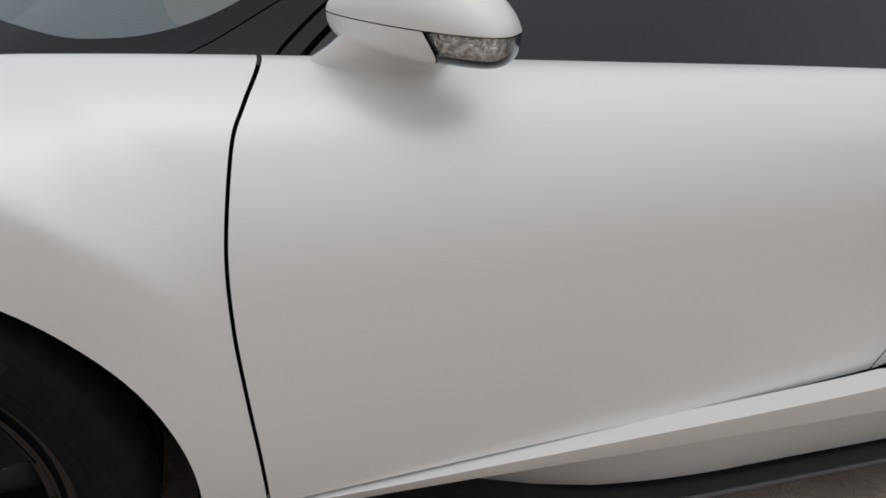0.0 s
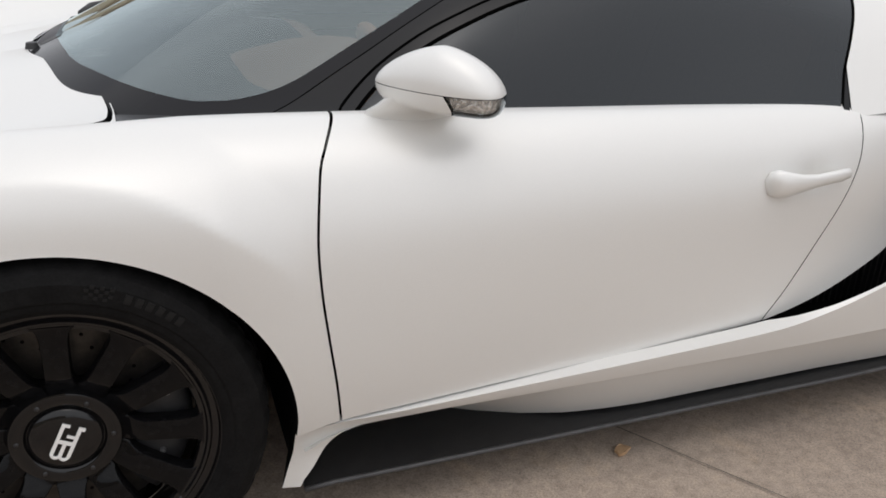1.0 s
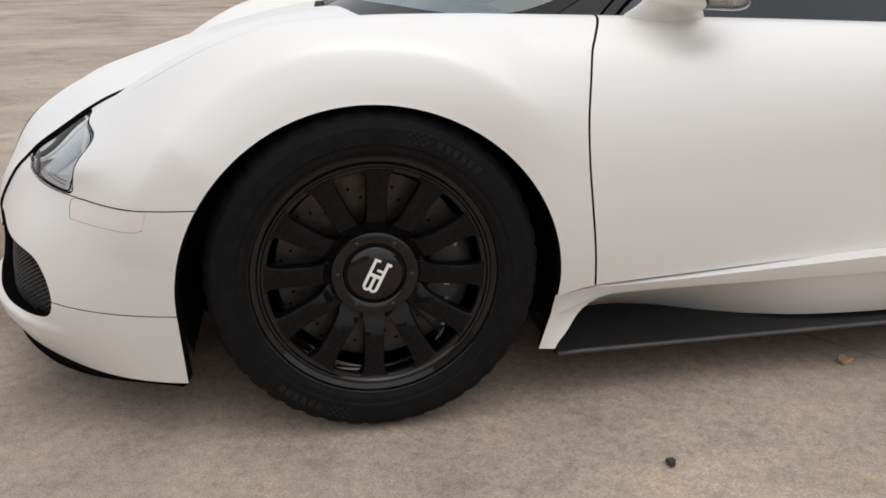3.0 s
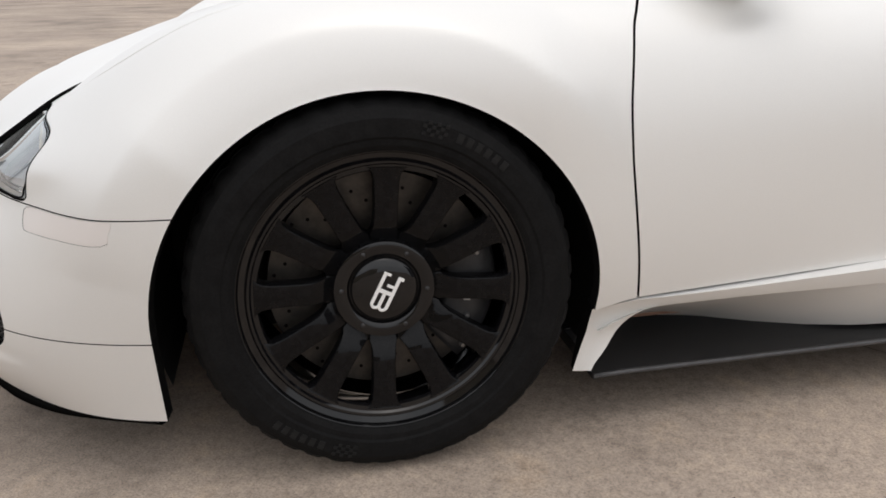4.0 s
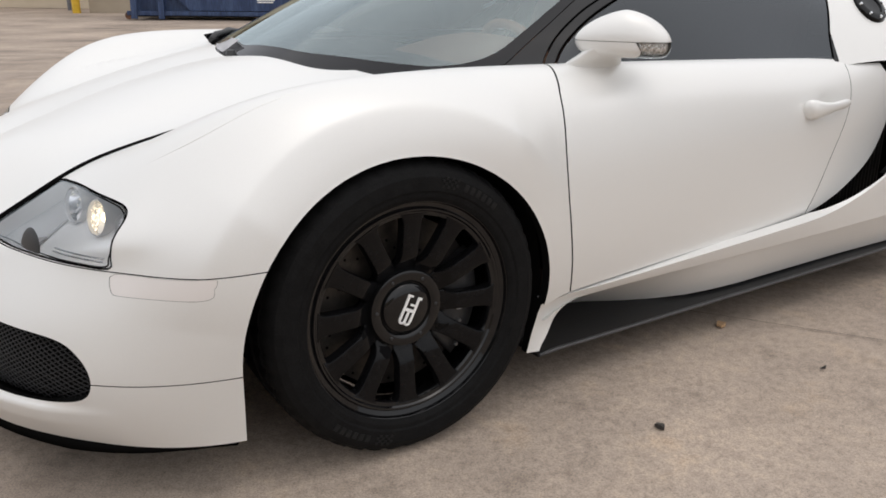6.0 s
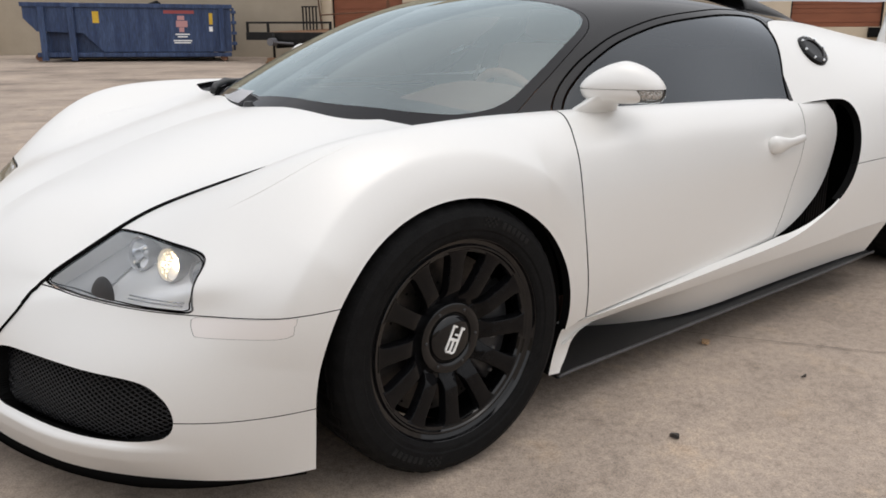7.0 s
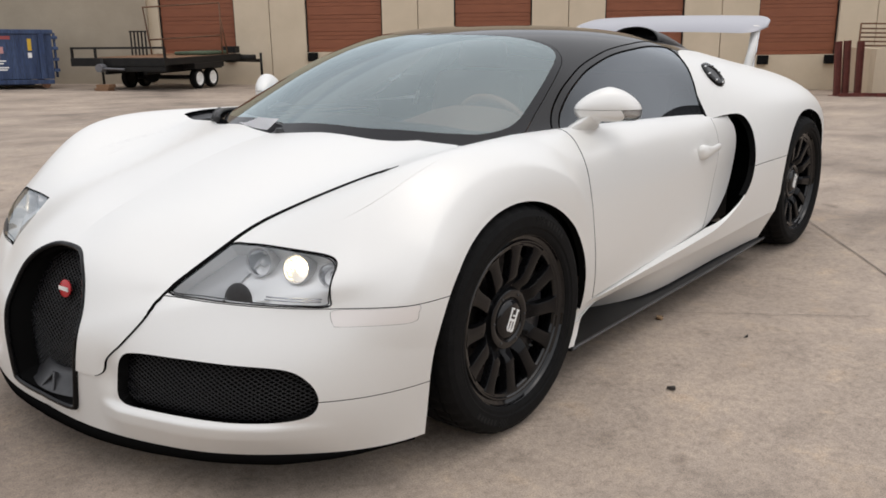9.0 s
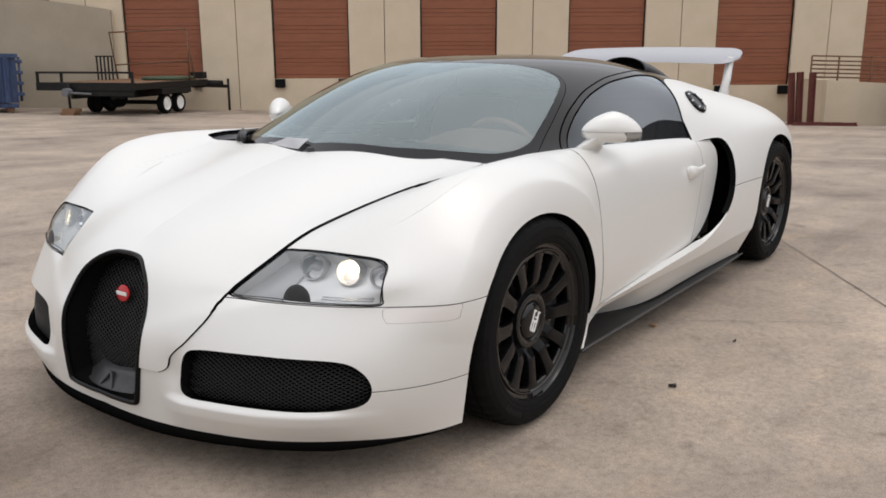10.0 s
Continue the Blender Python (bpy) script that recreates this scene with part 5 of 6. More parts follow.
# -- mirrors --
def mirror(s, door):
    shell = Sheet()
    rows, cols = 40, 64
    pts = []
    ax, out, up = np.array((.80, .60, 0)), np.array((-.60, .80, 0)), np.array((0, 0, 1))
    for i in range(rows + 1):
        th = math.pi * i / rows
        for j in range(cols):
            ph = 2 * math.pi * j / cols
            full = math.sin(th) ** 0.82
            a, b, c = -math.cos(th), full * math.cos(ph), full * math.sin(ph)
            egg = 1.0 + 0.22 * a - 0.10 * a * a
            long = a * .126
            if a > 0:
                long = .111 * (1 - (1 - a) ** 1.25)
            top = .075 if math.sin(ph) > 0 else .041
            rise, sink = math.sin(ph), (1 - a ** 6) ** 0.5
            tall = (1 - abs(a) ** 1.45) ** 0.66 if a < 0 else (1 - a ** 1.5) ** 0.70
            c = abs(rise) ** 0.95 * tall if rise > 0 else -abs(rise) ** 0.58 * max(full, 0.97 * sink if 0 < i < rows else 0)
            pts.append(np.array((.682, .850, .8805)) + ax * long + out * (b * .056 * egg) + up * (c * top - 0.006 * a))
    shell.p = np.array(pts)
    grid = shell.p.reshape(rows + 1, cols, 3)
    du, dv = np.gradient(grid, axis=0), np.roll(grid, -1, 1) - np.roll(grid, 1, 1)
    n = np.cross(dv, du)
    n[0], n[-1] = -ax, ax
    shell.n = (n / (np.linalg.norm(n, axis=2, keepdims=True) + 1e-12)).reshape(-1, 3)
    centre = shell.p.mean(0)
    if ((shell.p - centre) * shell.n).sum() < 0:
        shell.n = -shell.n
    shell.faces = [(i * cols + j, i * cols + (j + 1) % cols, (i + 1) * cols + (j + 1) % cols, (i + 1) * cols + j) for i in range(rows) for j in range(cols)]
    q = shell.p[list(shell.faces[500])]
    if np.cross(q[1] - q[0], q[2] - q[0]) @ shell.n[shell.faces[500][0]] < 0:
        shell.faces = [f[::-1] for f in shell.faces]
    cap, under = shell.carve(shell.faces, lambda p: .8815 - p[:, 2] - (p[:, 0] - .67) * 0.03, 0.0014)
    lamp, under = shell.carve(under, lambda p: np.maximum(.662 + (.8815 - p[:, 2]) * .55 - p[:, 0], .855 - p[:, 1]), 0.0016)
    top = panel("wing_mirror", shell, cap, PAINT, door, "pearl white door mirror", sides=(s,), depth=0.006)[0]
    panel("lower_shell", shell, under, PAINT, top, sides=(s,), depth=0.006)
    panel("indicator", shell, lamp, [LENS, SEAL], top, "clear indicator lens", sides=(s,), depth=0.004)[0].visible_shadow = False
    panel("indicator_reflector", shell, lamp, [FACETS, FACETS], top, sides=(s,), sink=0.008, depth=0.002)
    foot = bmesh.new()
    rings = []
    for z, x0, x1, y0, y1 in ((.812, .556, .745, .735, .800), (.828, .560, .738, .742, .806), (.843, .575, .722, .758, .832), (.868, .595, .715, .785, .855)):
        rings.append([foot.verts.new(((x0 + x1) / 2 + (x1 - x0) / 2 * math.cos(a), s * ((y0 + y1) / 2 + (y1 - y0) / 2 * math.sin(a)), z)) for a in np.linspace(0, 2 * math.pi, 24, endpoint=False)])
    for a, b in zip(rings, rings[1:]):
        for k in range(24):
            foot.faces.new((a[k], a[(k + 1) % 24], b[(k + 1) % 24], b[k]))
    part("foot", smooth(foot), PAINT, top)


def handle(s, door):
    bm = bmesh.new()
    rings = []
    for x, lift, h, t, dz in ((1.409, .002, .008, .006, .003), (1.416, .008, .026, .013, .003), (1.432, .017, .031, .018, .002), (1.455, .026, .028, .016, 0), (1.49, .032, .020, .012, 0), (1.53, .034, .015, .010, .001), (1.57, .034, .014, .010, .003), (1.61, .031, .014, .010, .004), (1.636, .024, .011, .010, .004), (1.646, .014, .005, .006, .004)):
        y = .862 - (x - 1.46) * .10 + lift * .75
        rings.append([bm.verts.new((x, s * (y + t * math.cos(a)), .643 + dz + h * math.sin(a))) for a in np.linspace(0, 2 * math.pi, 20, endpoint=False)])
    for a, b in zip(rings, rings[1:]):
        for k in range(20):
            bm.faces.new((a[k], a[(k + 1) % 20], b[(k + 1) % 20], b[k]))
    bm.faces.new(rings[0])
    bm.faces.new(rings[-1])
    bmesh.ops.recalc_face_normals(bm, faces=bm.faces)
    part("door_handle", smooth(bm), PAINT, door, "pearl white teardrop door handle")


for s, door in zip((-1, 1), doors):
    mirror(s, door)
    handle(s, door)


# -- wheels --
def wheel_meshes():
    """The meshes of one wheel about the y axis; its outer face looks to -y."""
    kit = {}
    profile = [(.246, -.105), (.252, -.128), (.262, -.1335), (.272, -.1345), (.276, -.1375), (.285, -.138), (.306, -.137), (.312, -.1335), (.3215, -.129), (.332, -.116), (.338, -.097), (.3385, -.090), (.331, -.088), (.331, -.082), (.3395, -.080), (.340, -.042), (.332, -.040), (.332, -.030), (.3405, -.028), (.341, .028), (.332, .030), (.332, .040), (.340, .042), (.338, .095), (.325, .122), (.29, .133), (.25, .12)]
    bm = add_lathe(bmesh.new(), profile, 180)
    # sipes across the shoulders of the tread
    for v in bm.verts:
        r = math.hypot(v.co.x, v.co.z)
        step = round(math.degrees(math.atan2(v.co.z, v.co.x)) / 2) % 4
        if r > .3305 and step == 0 and abs(v.co.y) > .035:
            v.co.x *= (r - .005) / r
            v.co.z *= (r - .005) / r
    kit["tyre"] = (smooth(bm, 22), RUBBER)
    kit["rim"] = (lathe([(.243, .11), (.238, -.02), (.228, -.05), (.219, -.085), (.215, -.104), (.218, -.110), (.226, -.112), (.229, -.1165), (.233, -.1175), (.237, -.113), (.247, -.117), (.250, -.124), (.256, -.128), (.261, -.125), (.263, -.116), (.258, -.10)], 120, sharp=30), HUB_BLACK)
    bm = bmesh.new()
    rings = []
    # the spokes spread into one dished web round the hub
    for r, wide, front in ((.084, .0222, -.080), (.094, .0250, -.0822), (.099, .0262, -.0845), (.1012, .0247, -.0862), (.1045, .0231, -.0888), (.110, .0217, -.0932), (.117, .0208, -.0980), (.126, .0204, -.1022), (.142, .0202, -.1045), (.17, .0206, -.1075), (.195, .0216, -.110), (.207, .0236, -.1112), (.2135, .0266, -.1118), (.2175, .0300, -.1120), (.221, .0345, -.1122)):
        e, back = 0.0028, front + .026
        sec = [(-wide, front + e), (-wide + e * .4, front + e * .3), (-wide + e * 1.2, front), (wide - e * 1.2, front), (wide - e * .4, front + e * .3), (wide, front + e), (wide * 1.03, back), (-wide * 1.03, back)]
        rings.append([bm.verts.new((x, y, r)) for x, y in sec])
    for a, b in zip(rings, rings[1:]):
        for k in range(8):
            bm.faces.new((a[k], a[(k + 1) % 8], b[(k + 1) % 8], b[k]))
    bmesh.ops.recalc_face_normals(bm, faces=bm.faces)
    kit["spoke"] = (smooth(bm, 38), GLOSS_BLACK)
    kit["hub"] = (lathe([(0, -.088), (.061, -.088), (.0635, -.0915), (.067, -.0945), (.082, -.0955), (.0875, -.0935), (.0905, -.087), (.094, -.055), (.07, -.03), (0, -.03)], 72, sharp=40), HUB_BLACK)
    kit["hub_cap"] = (lathe([(0, -.1045), (.018, -.1042), (.034, -.1030), (.048, -.1000), (.056, -.0965), (.0595, -.092), (.060, -.080), (0, -.075)], 72, sharp=40), HUB_BLACK)
    # a pale mark of two stems, a cross bar and two loops
    bm = bmesh.new()
    for lo, hi in (((-.0165, -.026), (-.0105, .034)), ((.0105, -.026), (.0165, .034)), ((-.003, -.026), (.003, -.002)), ((-.0105, -.004), (.0105, .003)), ((-.0105, .029), (-.003, .034)), ((.0165, .028), (.0215, .034)), ((-.002, .010), (.0105, .015))):
        add_box(bm, (lo[0], -.1065, lo[1]), (hi[0], -.1028, hi[1]), 0.0006)
    for mid in (-.0068, .0068):
        add_tube(bm, [(mid - .0068 * math.cos(a), -.1045, -.026 - .0075 * math.sin(a)) for a in np.linspace(0, math.pi, 9)], .0030, 6)
    kit["emblem"] = (bm, WHITE)
    kit["brake_disc"] = (lathe([(.075, -.035), (.10, -.043), (.200, -.043), (.200, -.015), (.10, -.015)], 72, close=True), DISC)
    # flat black dots paint the shade of the drilled holes onto the disc
    kit["drill_hole"] = (lathe([(0, -.0438), (.0032, -.0438), (.0036, -.042)], 8), PIT)
    bm = bmesh.new()
    rings = []
    for a in np.linspace(-0.72, 0.66, 18):
        rings.append([bm.verts.new((r * math.cos(a), y, r * math.sin(a))) for r, y in ((.112, -.045), (.114, -.064), (.122, -.071), (.160, -.074), (.198, -.071), (.206, -.060), (.208, -.045))])
    for a, b in zip(rings, rings[1:]):
        for k in range(6):
            bm.faces.new((a[k], a[k + 1], b[k + 1], b[k]))
    bm.faces.new(rings[0][::-1])
    bm.faces.new(rings[-1])
    kit["caliper"] = (smooth(bm, 30), SATIN_BLACK)
    bm = bmesh.new()
    for k in range(5):
        add_box(bm, (.148, -.0758, -.020 + .0105 * k), (.160, -.0725, -.0125 + .0105 * k))
    kit["lettering_bar"] = (bm, LETTER_GREY)
    kit["caliper_bolt"] = (lathe([(0, -.080), (.0035, -.080), (.005, -.078), (.006, -.070)], 10), GREY_STEEL)
    bm = add_lathe(bmesh.new(), [(0, -.0968), (.004, -.0968), (.0045, -.092)], 10, "y", (0, 0, .075))
    kit["bolt"] = (bm, SATIN_BLACK)
    # faint raised moulding on the sidewall: a chequered patch and worn bars
    bm = bmesh.new()
    for i in range(6):
        for j in range(4):
            if (i + j) % 2 == 0:
                add_box(bm, (-.0032, -.1392, .284 + .0062 * j), (.0032, -.1365, .2898 + .0062 * j), 0, Matrix.Rotation(radians(1.4 * i), 4, "Y"))
    kit["chequered_patch"] = (bm, RUBBER_PALE)
    kit["sidewall_bar"] = (box((-.0055, -.1390, .287), (.0055, -.1365, .303), 0.001), RUBBER_PALE)
    meshes = {}
    for name, (b, mat) in kit.items():
        me = bpy.data.meshes.new(name)
        b.to_mesh(me)
        b.free()
        me.materials.append(mat)
        meshes[name] = (me, mat)
    return meshes


KIT = wheel_meshes()


def wheel(name, at, spin):
    tyre = part("wheel", KIT["tyre"][0], RUBBER, car, "black twelve-spoke alloy wheel with a low-profile tyre")
    tyre.name = name
    tyre.matrix_basis = at

    def add(key, turn=0.0, label=""):
        ob = part(key, KIT[key][0], KIT[key][1], tyre, label)
        ob.matrix_basis = Matrix.Rotation(turn, 4, "Y")
        return ob
    add("rim", 0, "gloss black rim")
    for k in range(12):
        add("spoke", spin + k * math.pi / 6)
    add("hub", spin)
    add("hub_cap", spin)
    add("emblem", radians(27), "white emblem on the hub cap")
    for k in range(6):
        add("bolt", spin + (k + .5) * math.pi / 3)
    for start in (14, 194):
        add("chequered_patch", radians(start), "worn chequered moulding on the sidewall")
        for k in range(6):
            add("sidewall_bar", radians(start + 12 + 3.4 * k))
    add("brake_disc", 0, "dark drilled brake disc")
    for k in range(48):
        hole = add("drill_hole")
        turn, r = 2 * math.pi * k / 48, (.128, .150, .172, .188)[k % 4]
        hole.matrix_basis = Matrix.Translation((r * math.cos(turn), 0, r * math.sin(turn)))
    for turn, r in ((.42, .175), (-.30, .165), (-.52, .150), (-.60, .190)):
        add("caliper_bolt").matrix_basis = Matrix.Translation((r * math.cos(turn - .14), 0, r * math.sin(turn - .14)))
    add("caliper", radians(8), "black brake caliper")
    add("lettering_bar", radians(8), "pale bars on the caliper")


wheel("front_wheel", pose(0, -.832, .34), radians(3))
wheel("front_wheel", pose(0, .832, .34, 0, 0, 180), 0)
REAR = Matrix.Diagonal((1.02, 1.28, 1.02, 1))
wheel("rear_wheel", pose(2.71, -.728, .334) @ REAR, radians(8))
wheel("rear_wheel", pose(2.71, .728, .334, 0, 0, 180) @ REAR, 0)

# -- rear wing, scoops, fuel cap --
wing = bmesh.new()
rows = []
for y in np.concatenate([-.54 + .13 * (1 - np.cos(np.linspace(0.12, math.pi / 2, 9))), np.linspace(-.36, .36, 11), .54 - .13 * (1 - np.cos(np.linspace(math.pi / 2, 0.12, 9)))]):
    tip = max(0.0, (abs(y) - .40) / .13)
    full = math.sqrt(max(0.0, 1 - tip ** 2.6))
    chord = [(0, .0), (.02, .016), (.09, .027), (.17, .026), (.26, .016), (.31, .004), (.26, -.004), (.15, -.012), (.05, -.010)]
    rows.append([wing.verts.new((2.905 + .13 + (x - .13) * full, y, 1.092 + .014 * (1 - (y / .525) ** 2) + (.13 + (x - .13) * full) * .29 + z * (.25 + .75 * full))) for x, z in chord])
for a, b in zip(rows, rows[1:]):
    for k in range(9):
        wing.faces.new((a[k], a[(k + 1) % 9], b[(k + 1) % 9], b[k]))
wing.faces.new(rows[0])
wing.faces.new(rows[-1])
bmesh.ops.recalc_face_normals(wing, faces=wing.faces)
spoiler = part("rear_wing", smooth(wing, 50), WING_GREY, car, "raised pale grey rear wing")
for s in (-1, 1):
    part("strut", tube([(2.895, s * .470, .82), (2.97, s * .480, 1.0), (3.00, s * .485, 1.135)], .023, 12), PAINT, spoiler)
    part("ram", tube([(2.99, s * .480, .84), (3.05, s * .487, 1.15)], .008, 10), CHROME, spoiler)
    scoop = bmesh.new()
    rows = []
    for x, w, h in ((1.84, .110, .062), (1.86, .116, .066), (2.0, .11, .062), (2.15, .095, .05), (2.35, .07, .034), (2.55, .03, .01)):
        base = np.interp(x, (1.6, 2.1, 2.7), (1.118, 1.042, .925))
        rows.append([scoop.verts.new((x, s * (.34 + w * math.cos(a)), base + h * math.sin(a))) for a in np.linspace(0, math.pi, 18)])
    for a, b in zip(rows, rows[1:]):
        for k in range(17):
            scoop.faces.new((a[k], a[k + 1], b[k + 1], b[k]))
    inside = [scoop.verts.new((v.co.x + .10, s * (.34 + (s * v.co.y - .34) * .82), v.co.z - .012)) for v in rows[0]]
    for k in range(17):
        scoop.faces.new((rows[0][k + 1], rows[0][k], inside[k], inside[k + 1]))
    scoop.faces.new(inside)
    part("roof_scoop", smooth(scoop, 50), SATIN_BLACK, car, "black roof air scoop")


def near_normal(sheet, place):
    k = np.argmin(((sheet.p - np.array(place)) ** 2).sum(1))
    return Vector(sheet.p[k]), Vector(sheet.n[k])


spot, way = near_normal(up_body, (1.970, .680, .924))
spot.y, way.y = -spot.y, -way.y
cap = part("fuel_cap", lathe([(0, .004), (.036, .006), (.038, .010), (.046, .010), (.058, .006), (.062, -.002), (.062, -.01)], 48), GLOSS_BLACK, car, "round black fuel filler cap")
cap.matrix_basis = Matrix.Translation(spot) @ way.to_track_quat("Y", "Z").to_matrix().to_4x4() @ Matrix.Scale(1.16, 4)
for k in range(8):
    a = 2 * math.pi * k / 8
    part("screw", lathe([(0, .013), (.004, .013), (.0045, .006)], 10, "y", (.050 * math.cos(a), 0, .050 * math.sin(a))), CHROME, cap)

# -- ridge along the bonnet --
mid = low_body.p[:330]
ridge = [tuple(v) for v in mid if -.70 < v[0] < -.10][::3]
count = len(ridge)
part("bonnet_ridge", tube([(x, 0, z + .0045 - .0035) for x, _, z in ridge], [.0008 + .0032 * math.sin(math.pi * min(k, 8, count - 1 - k) / 16) for k in range(count)], 8), PAINT, car)


# -- crease along the crest of each front wing --
for s in (-1, 1):
    line = []
    for q in curve([(-.53, .690, .655), (-.433, .762, .714), (-.356, .800, .754), (-.284, .818, .787), (-.20, .827, .812), (-.12, .826, .828)], 6):
        spot, way = near_normal(low_body, q)
        flat = Vector(q) - way * (Vector(q) - spot).dot(way) - way * .0016
        line.append((flat.x, s * flat.y, flat.z))
    count = len(line)
    part("wing_crease", tube(line, [.0006 + .0022 * math.sin(math.pi * min(k, 9, count - 1 - k) / 18) for k in range(count)], 8), PAINT, car)

# -- wipers, paper on the scuttle --
def on_glass(x, y, lift):
    """A point above the windscreen or its base."""
    best = []
    for sheet in (up_body, low_body):
        near = ((sheet.p[:, 0] - x) ** 2 + (sheet.p[:, 1] - abs(y)) ** 2) + (sheet.p[:, 2] < 0.7) * 9
        best.append(sheet.p[np.argmin(near), 2])
    return (x, y, max(best) + lift)


part("wiper", tube([on_glass(.055, .42, .010), on_glass(.085, .455, .028), on_glass(.15, .51, .026), on_glass(.25, .59, .020), on_glass(.34, .65, .016)], [.013, .012, .009, .007, .005], 8), SATIN_BLACK, car, "black windscreen wiper")
part("wiper_blade", tube([on_glass(.03, .34, .008), on_glass(.10, .47, .010), on_glass(.22, .58, .010), on_glass(.38, .67, .010)], .007, 6), SEAL, car)
part("wiper", tube([on_glass(.10, .50, .010), on_glass(.115, .505, .034), on_glass(.16, .54, .040), on_glass(.23, .61, .03)], [.014, .011, .008, .006], 8), SATIN_BLACK, car, "black windscreen wiper")
part("washer_nozzle", lathe([(0, .012), (.012, .010), (.016, -.004), (0, -.004)], 20, "z", on_glass(-.052, -.03, .004)), SATIN_BLACK, car)
paper = thing("paper_sheet", "white printed paper lying on the windscreen base", "paper")
sheet_bm = bmesh.new()
spots = [(-.060 + .72 * (.05 + .34 * j / 8) ** 2 + .055 * i / 5, .05 + .34 * j / 8) for i in range(6) for j in range(9)]
tops = np.array([on_glass(x, y, 0)[2] for x, y in spots])
plan = np.array([(1, x, y, x * y) for x, y in spots])
lie = np.linalg.lstsq(plan, tops, rcond=None)[0]
lift = float((tops - plan @ lie).max()) + .003
grid = [[sheet_bm.verts.new((*spots[i * 9 + j], float(plan[i * 9 + j] @ lie) + lift)) for j in range(9)] for i in range(6)]
for i in range(5):
    for j in range(8):
        sheet_bm.faces.new((grid[i][j], grid[i][j + 1], grid[i + 1][j + 1], grid[i + 1][j]))
bmesh.ops.solidify(sheet_bm, geom=sheet_bm.faces, thickness=0.001)
part("sheet", smooth(sheet_bm), PAPER, paper)

# -- cabin --
cabin = bmesh.new()
rows = []
for x, z in ((.10, .75), (.20, .785), (.32, .800), (.43, .805), (.52, .803), (.60, .80), (.66, .79), (.70, .77), (.715, .70), (.72, .60)):
    mound = float(np.interp(x, (.2, .32, .43, .52, .62, .70, .715), (0, .012, .042, .066, .076, .080, .05)))
    rows.append([cabin.verts.new((x + .06 * (y / .62) ** 2, y, z + mound * math.exp(-((y + .33) / .19) ** 4) - .03 * (abs(y) / .62) ** 3)) for y in np.linspace(-.62, .62, 43)])
for a, b in zip(rows, rows[1:]):
    for k in range(42):
        cabin.faces.new((a[k], a[k + 1], b[k + 1], b[k]))
part("dashboard", smooth(cabin), DASH, car, "brown leather dashboard")
column = part("steering_wheel", tube([(.185 * math.cos(a) * 0, .185 * math.cos(a), .185 * math.sin(a)) for a in np.linspace(0, 2 * math.pi, 40, endpoint=False)], .015, 10, True), LEATHER, car, "tan leather steering wheel")
column.matrix_basis = pose(.76, -.33, .728, 0, -24, 0)
part("spokes", tube([(0, -.18, 0), (.02, 0, 0), (0, .18, 0)], .014, 8), LEATHER, column)
part("boss", lathe([(0, -.03), (.05, -.025), (.06, .01), (0, .03)], 24, "x"), LEATHER, column)
for s in (-1, 1):
    seat = part("seat", smooth(box((1.02, s * .36 - .24, .18), (1.50, s * .36 + .24, .40), .06), 60), LEATHER, car, "tan leather bucket seat")
    part("seat_back", smooth(box((-.08, -.23, 0), (.08, .23, .62), .07, pose(1.50, s * .36, .34, 0, 18, 0)), 60), LEATHER, seat)
    part("headrest", smooth(box((-.05, -.12, .64), (.05, .12, .78), .04, pose(1.50, s * .36, .34, 0, 18, 0)), 60), LEATHER, seat)
# upright belt guide, painted white to carry the bright glint on it
guide = part("belt_guide", tube([(1.495, .632, .765), (1.515, .634, .80), (1.525, .634, .83)], .0085, 10), WHITE, car, "seat belt guide beside the seat, its glint put into the white colour")
part("strap", tube([(1.53, .636, .83), (1.60, .66, .90), (1.64, .665, .96)], .006, 6), SATIN_BLACK, guide)
part("cabin_floor", box((.48, -.74, .152), (1.97, .74, .18)), DASH, car)
part("bulkhead", box((1.80, -.54, .2), (1.84, .54, .93)), DASH, car)


# ---- the car's true stance ----
# The panels above are drawn as they stand beside the camera's way; the car itself is turned by about one degree,
# so its near half is carried into the car's own axes and the far half mirrors it.
CAR_AT = pose(-.0175, .0258, 0, 0, 0, 1.045)


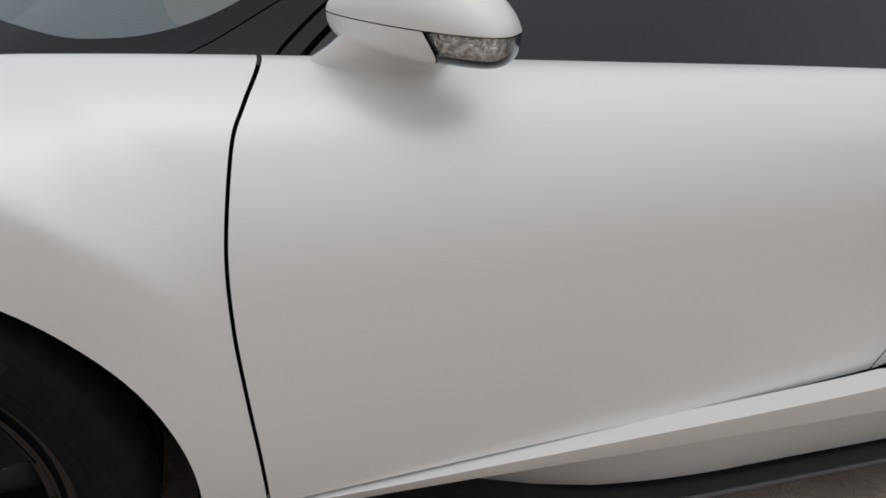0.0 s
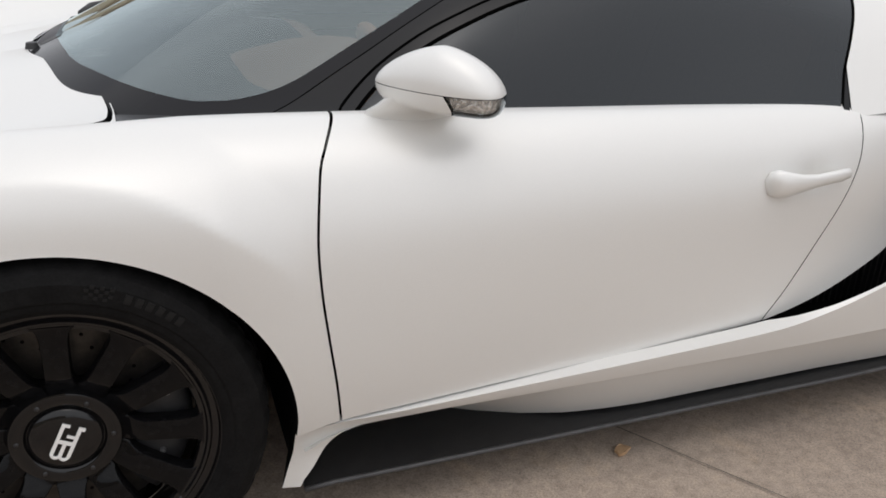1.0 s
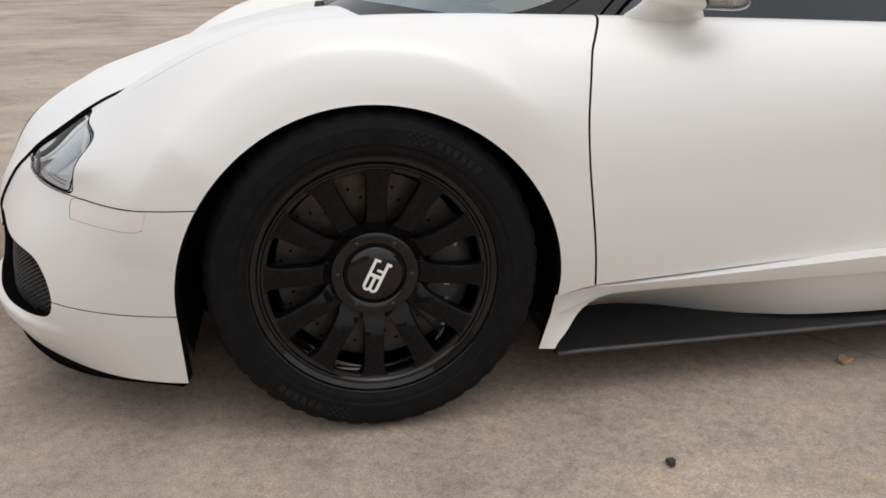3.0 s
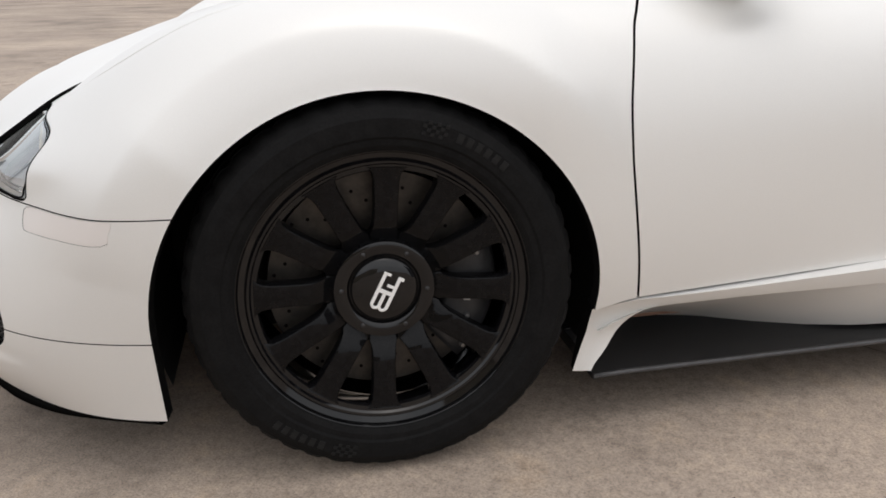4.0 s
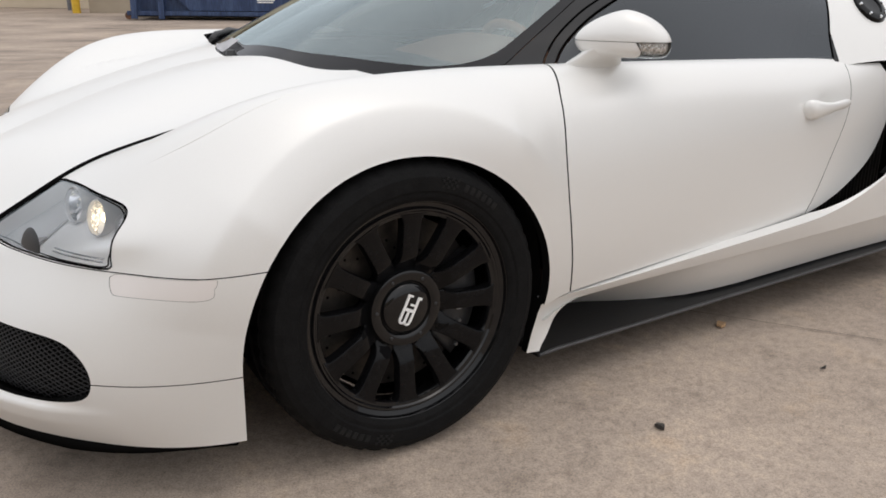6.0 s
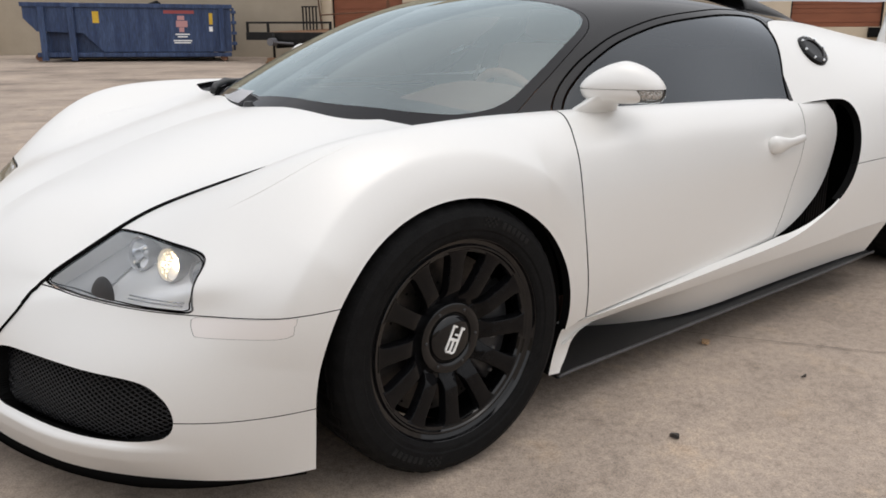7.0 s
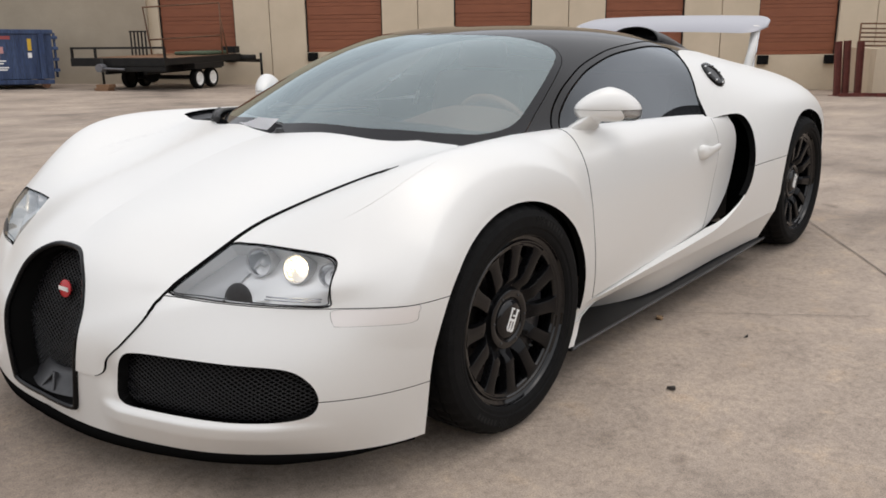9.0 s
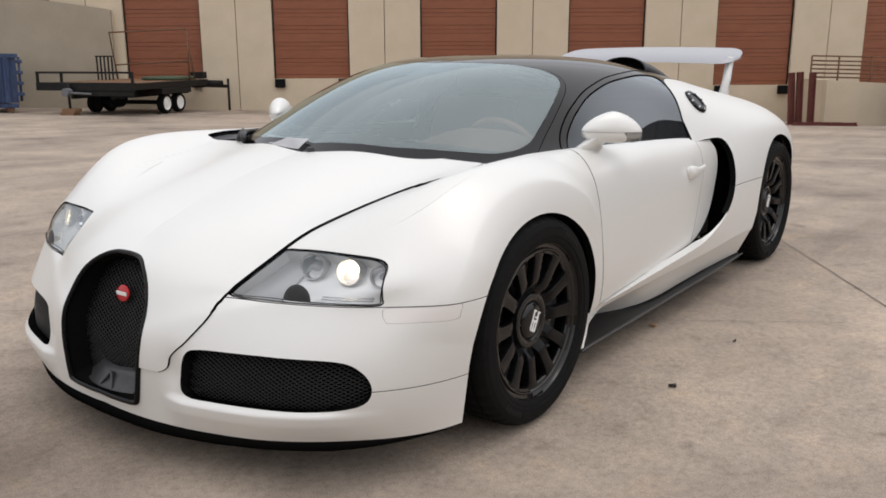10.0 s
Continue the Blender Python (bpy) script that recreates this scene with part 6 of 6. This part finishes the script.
def square_up(ob, to_car):
    """Carries a drawn part into the car's axes, mirrored about its middle plane."""
    turn = np.array(to_car.to_3x3())
    shift = np.array(to_car.translation)

    def settle(p):
        side = np.where(p[:, 1] > 0, -1.0, 1.0)
        near = np.stack([p[:, 0], -np.abs(p[:, 1]), p[:, 2]], 1)
        middle = near * np.array((1, 0, 1))
        q, m = near @ turn.T + shift, middle @ turn.T + shift
        q[:, 1] -= m[:, 1] * np.clip(1 - np.abs(p[:, 1]) / .42, 0, 1)
        q[:, 1] *= side
        return q

    if ob.matrix_basis != Matrix():
        at = np.array([ob.matrix_basis.translation])
        flip = Matrix.Diagonal((1, -1, 1, 1)) if at[0, 1] > .05 else Matrix()
        turned = (flip @ to_car.to_3x3().to_4x4() @ flip @ ob.matrix_basis.to_3x3().to_4x4()) if abs(at[0, 1]) > .1 else ob.matrix_basis.to_3x3().to_4x4()
        ob.matrix_basis = Matrix.Translation(settle(at)[0]) @ turned
        return
    me = ob.data
    if me.users == 1:
        count = len(me.vertices)
        p = np.empty(count * 3)
        me.vertices.foreach_get("co", p)
        p = p.reshape(-1, 3)
        normals = None
        if me.has_custom_normals:
            normals = np.array([c.vector for c in me.corner_normals])
            owner = np.empty(len(me.loops), int)
            me.loops.foreach_get("vertex_index", owner)
            y = p[owner, 1]
            side = np.where(y > 0, -1.0, 1.0)[:, None] * np.array((0, 1, 0)) + np.array((1, 0, 1))
            share = np.clip(np.abs(y) / .42, 0, 1)[:, None]
            normals = normals * side
            normals = (normals * (1 - share) + (normals @ turn.T) * share) * side
        me.vertices.foreach_set("co", settle(p).ravel())
        me.update()
        if normals is not None:
            me.normals_split_custom_set(normals.tolist())
    for child in ob.children:
        square_up(child, to_car)


for piece in list(car.children):
    square_up(piece, CAR_AT.inverted())
car.matrix_basis = CAR_AT


# ---- small things on the ground ----
def leaf(x, y, size, turn, mat, name, label):
    bm = bmesh.new()
    ring = [(math.cos(a) * size * (1 + .25 * math.cos(3 * a + turn)), math.sin(a) * size * .55 * (1 + .2 * math.sin(2 * a))) for a in np.linspace(0, 2 * math.pi, 22, endpoint=False)]
    top = [bm.verts.new((u, v, .006 + .006 * math.cos(u / size * 2 + turn))) for u, v in ring]
    low = [bm.verts.new((u, v, .001)) for u, v in ring]
    bm.faces.new(top)
    bm.faces.new(low[::-1])
    for k in range(22):
        bm.faces.new((low[k], low[(k + 1) % 22], top[(k + 1) % 22], top[k]))
    ob = part(name, bm, mat, None, label, "debris")
    ob.matrix_basis = pose(x, y, 0, 0, 0, turn * 57)


DRY = weave(shade("dry_leaf", (0.42, 0.27, 0.15), 0.8), 60, (0.34, 0.21, 0.11), (0.50, 0.33, 0.19))
TAR = weave(shade("dark_tar_scrap", (0.045, 0.04, 0.036), 0.85), 60, (0.03, 0.027, 0.025), (0.08, 0.07, 0.06))
leaf(1.152, -.858, .024, .3, DRY, "dry_leaf", "small dry orange leaf on the concrete")
leaf(.545, -1.189, .017, 1.1, TAR, "tar_scrap", "small dark rubber scrap on the concrete")
leaf(1.15, -1.21, .007, 2.0, TAR, "tar_scrap", "tiny dark scrap on the concrete")
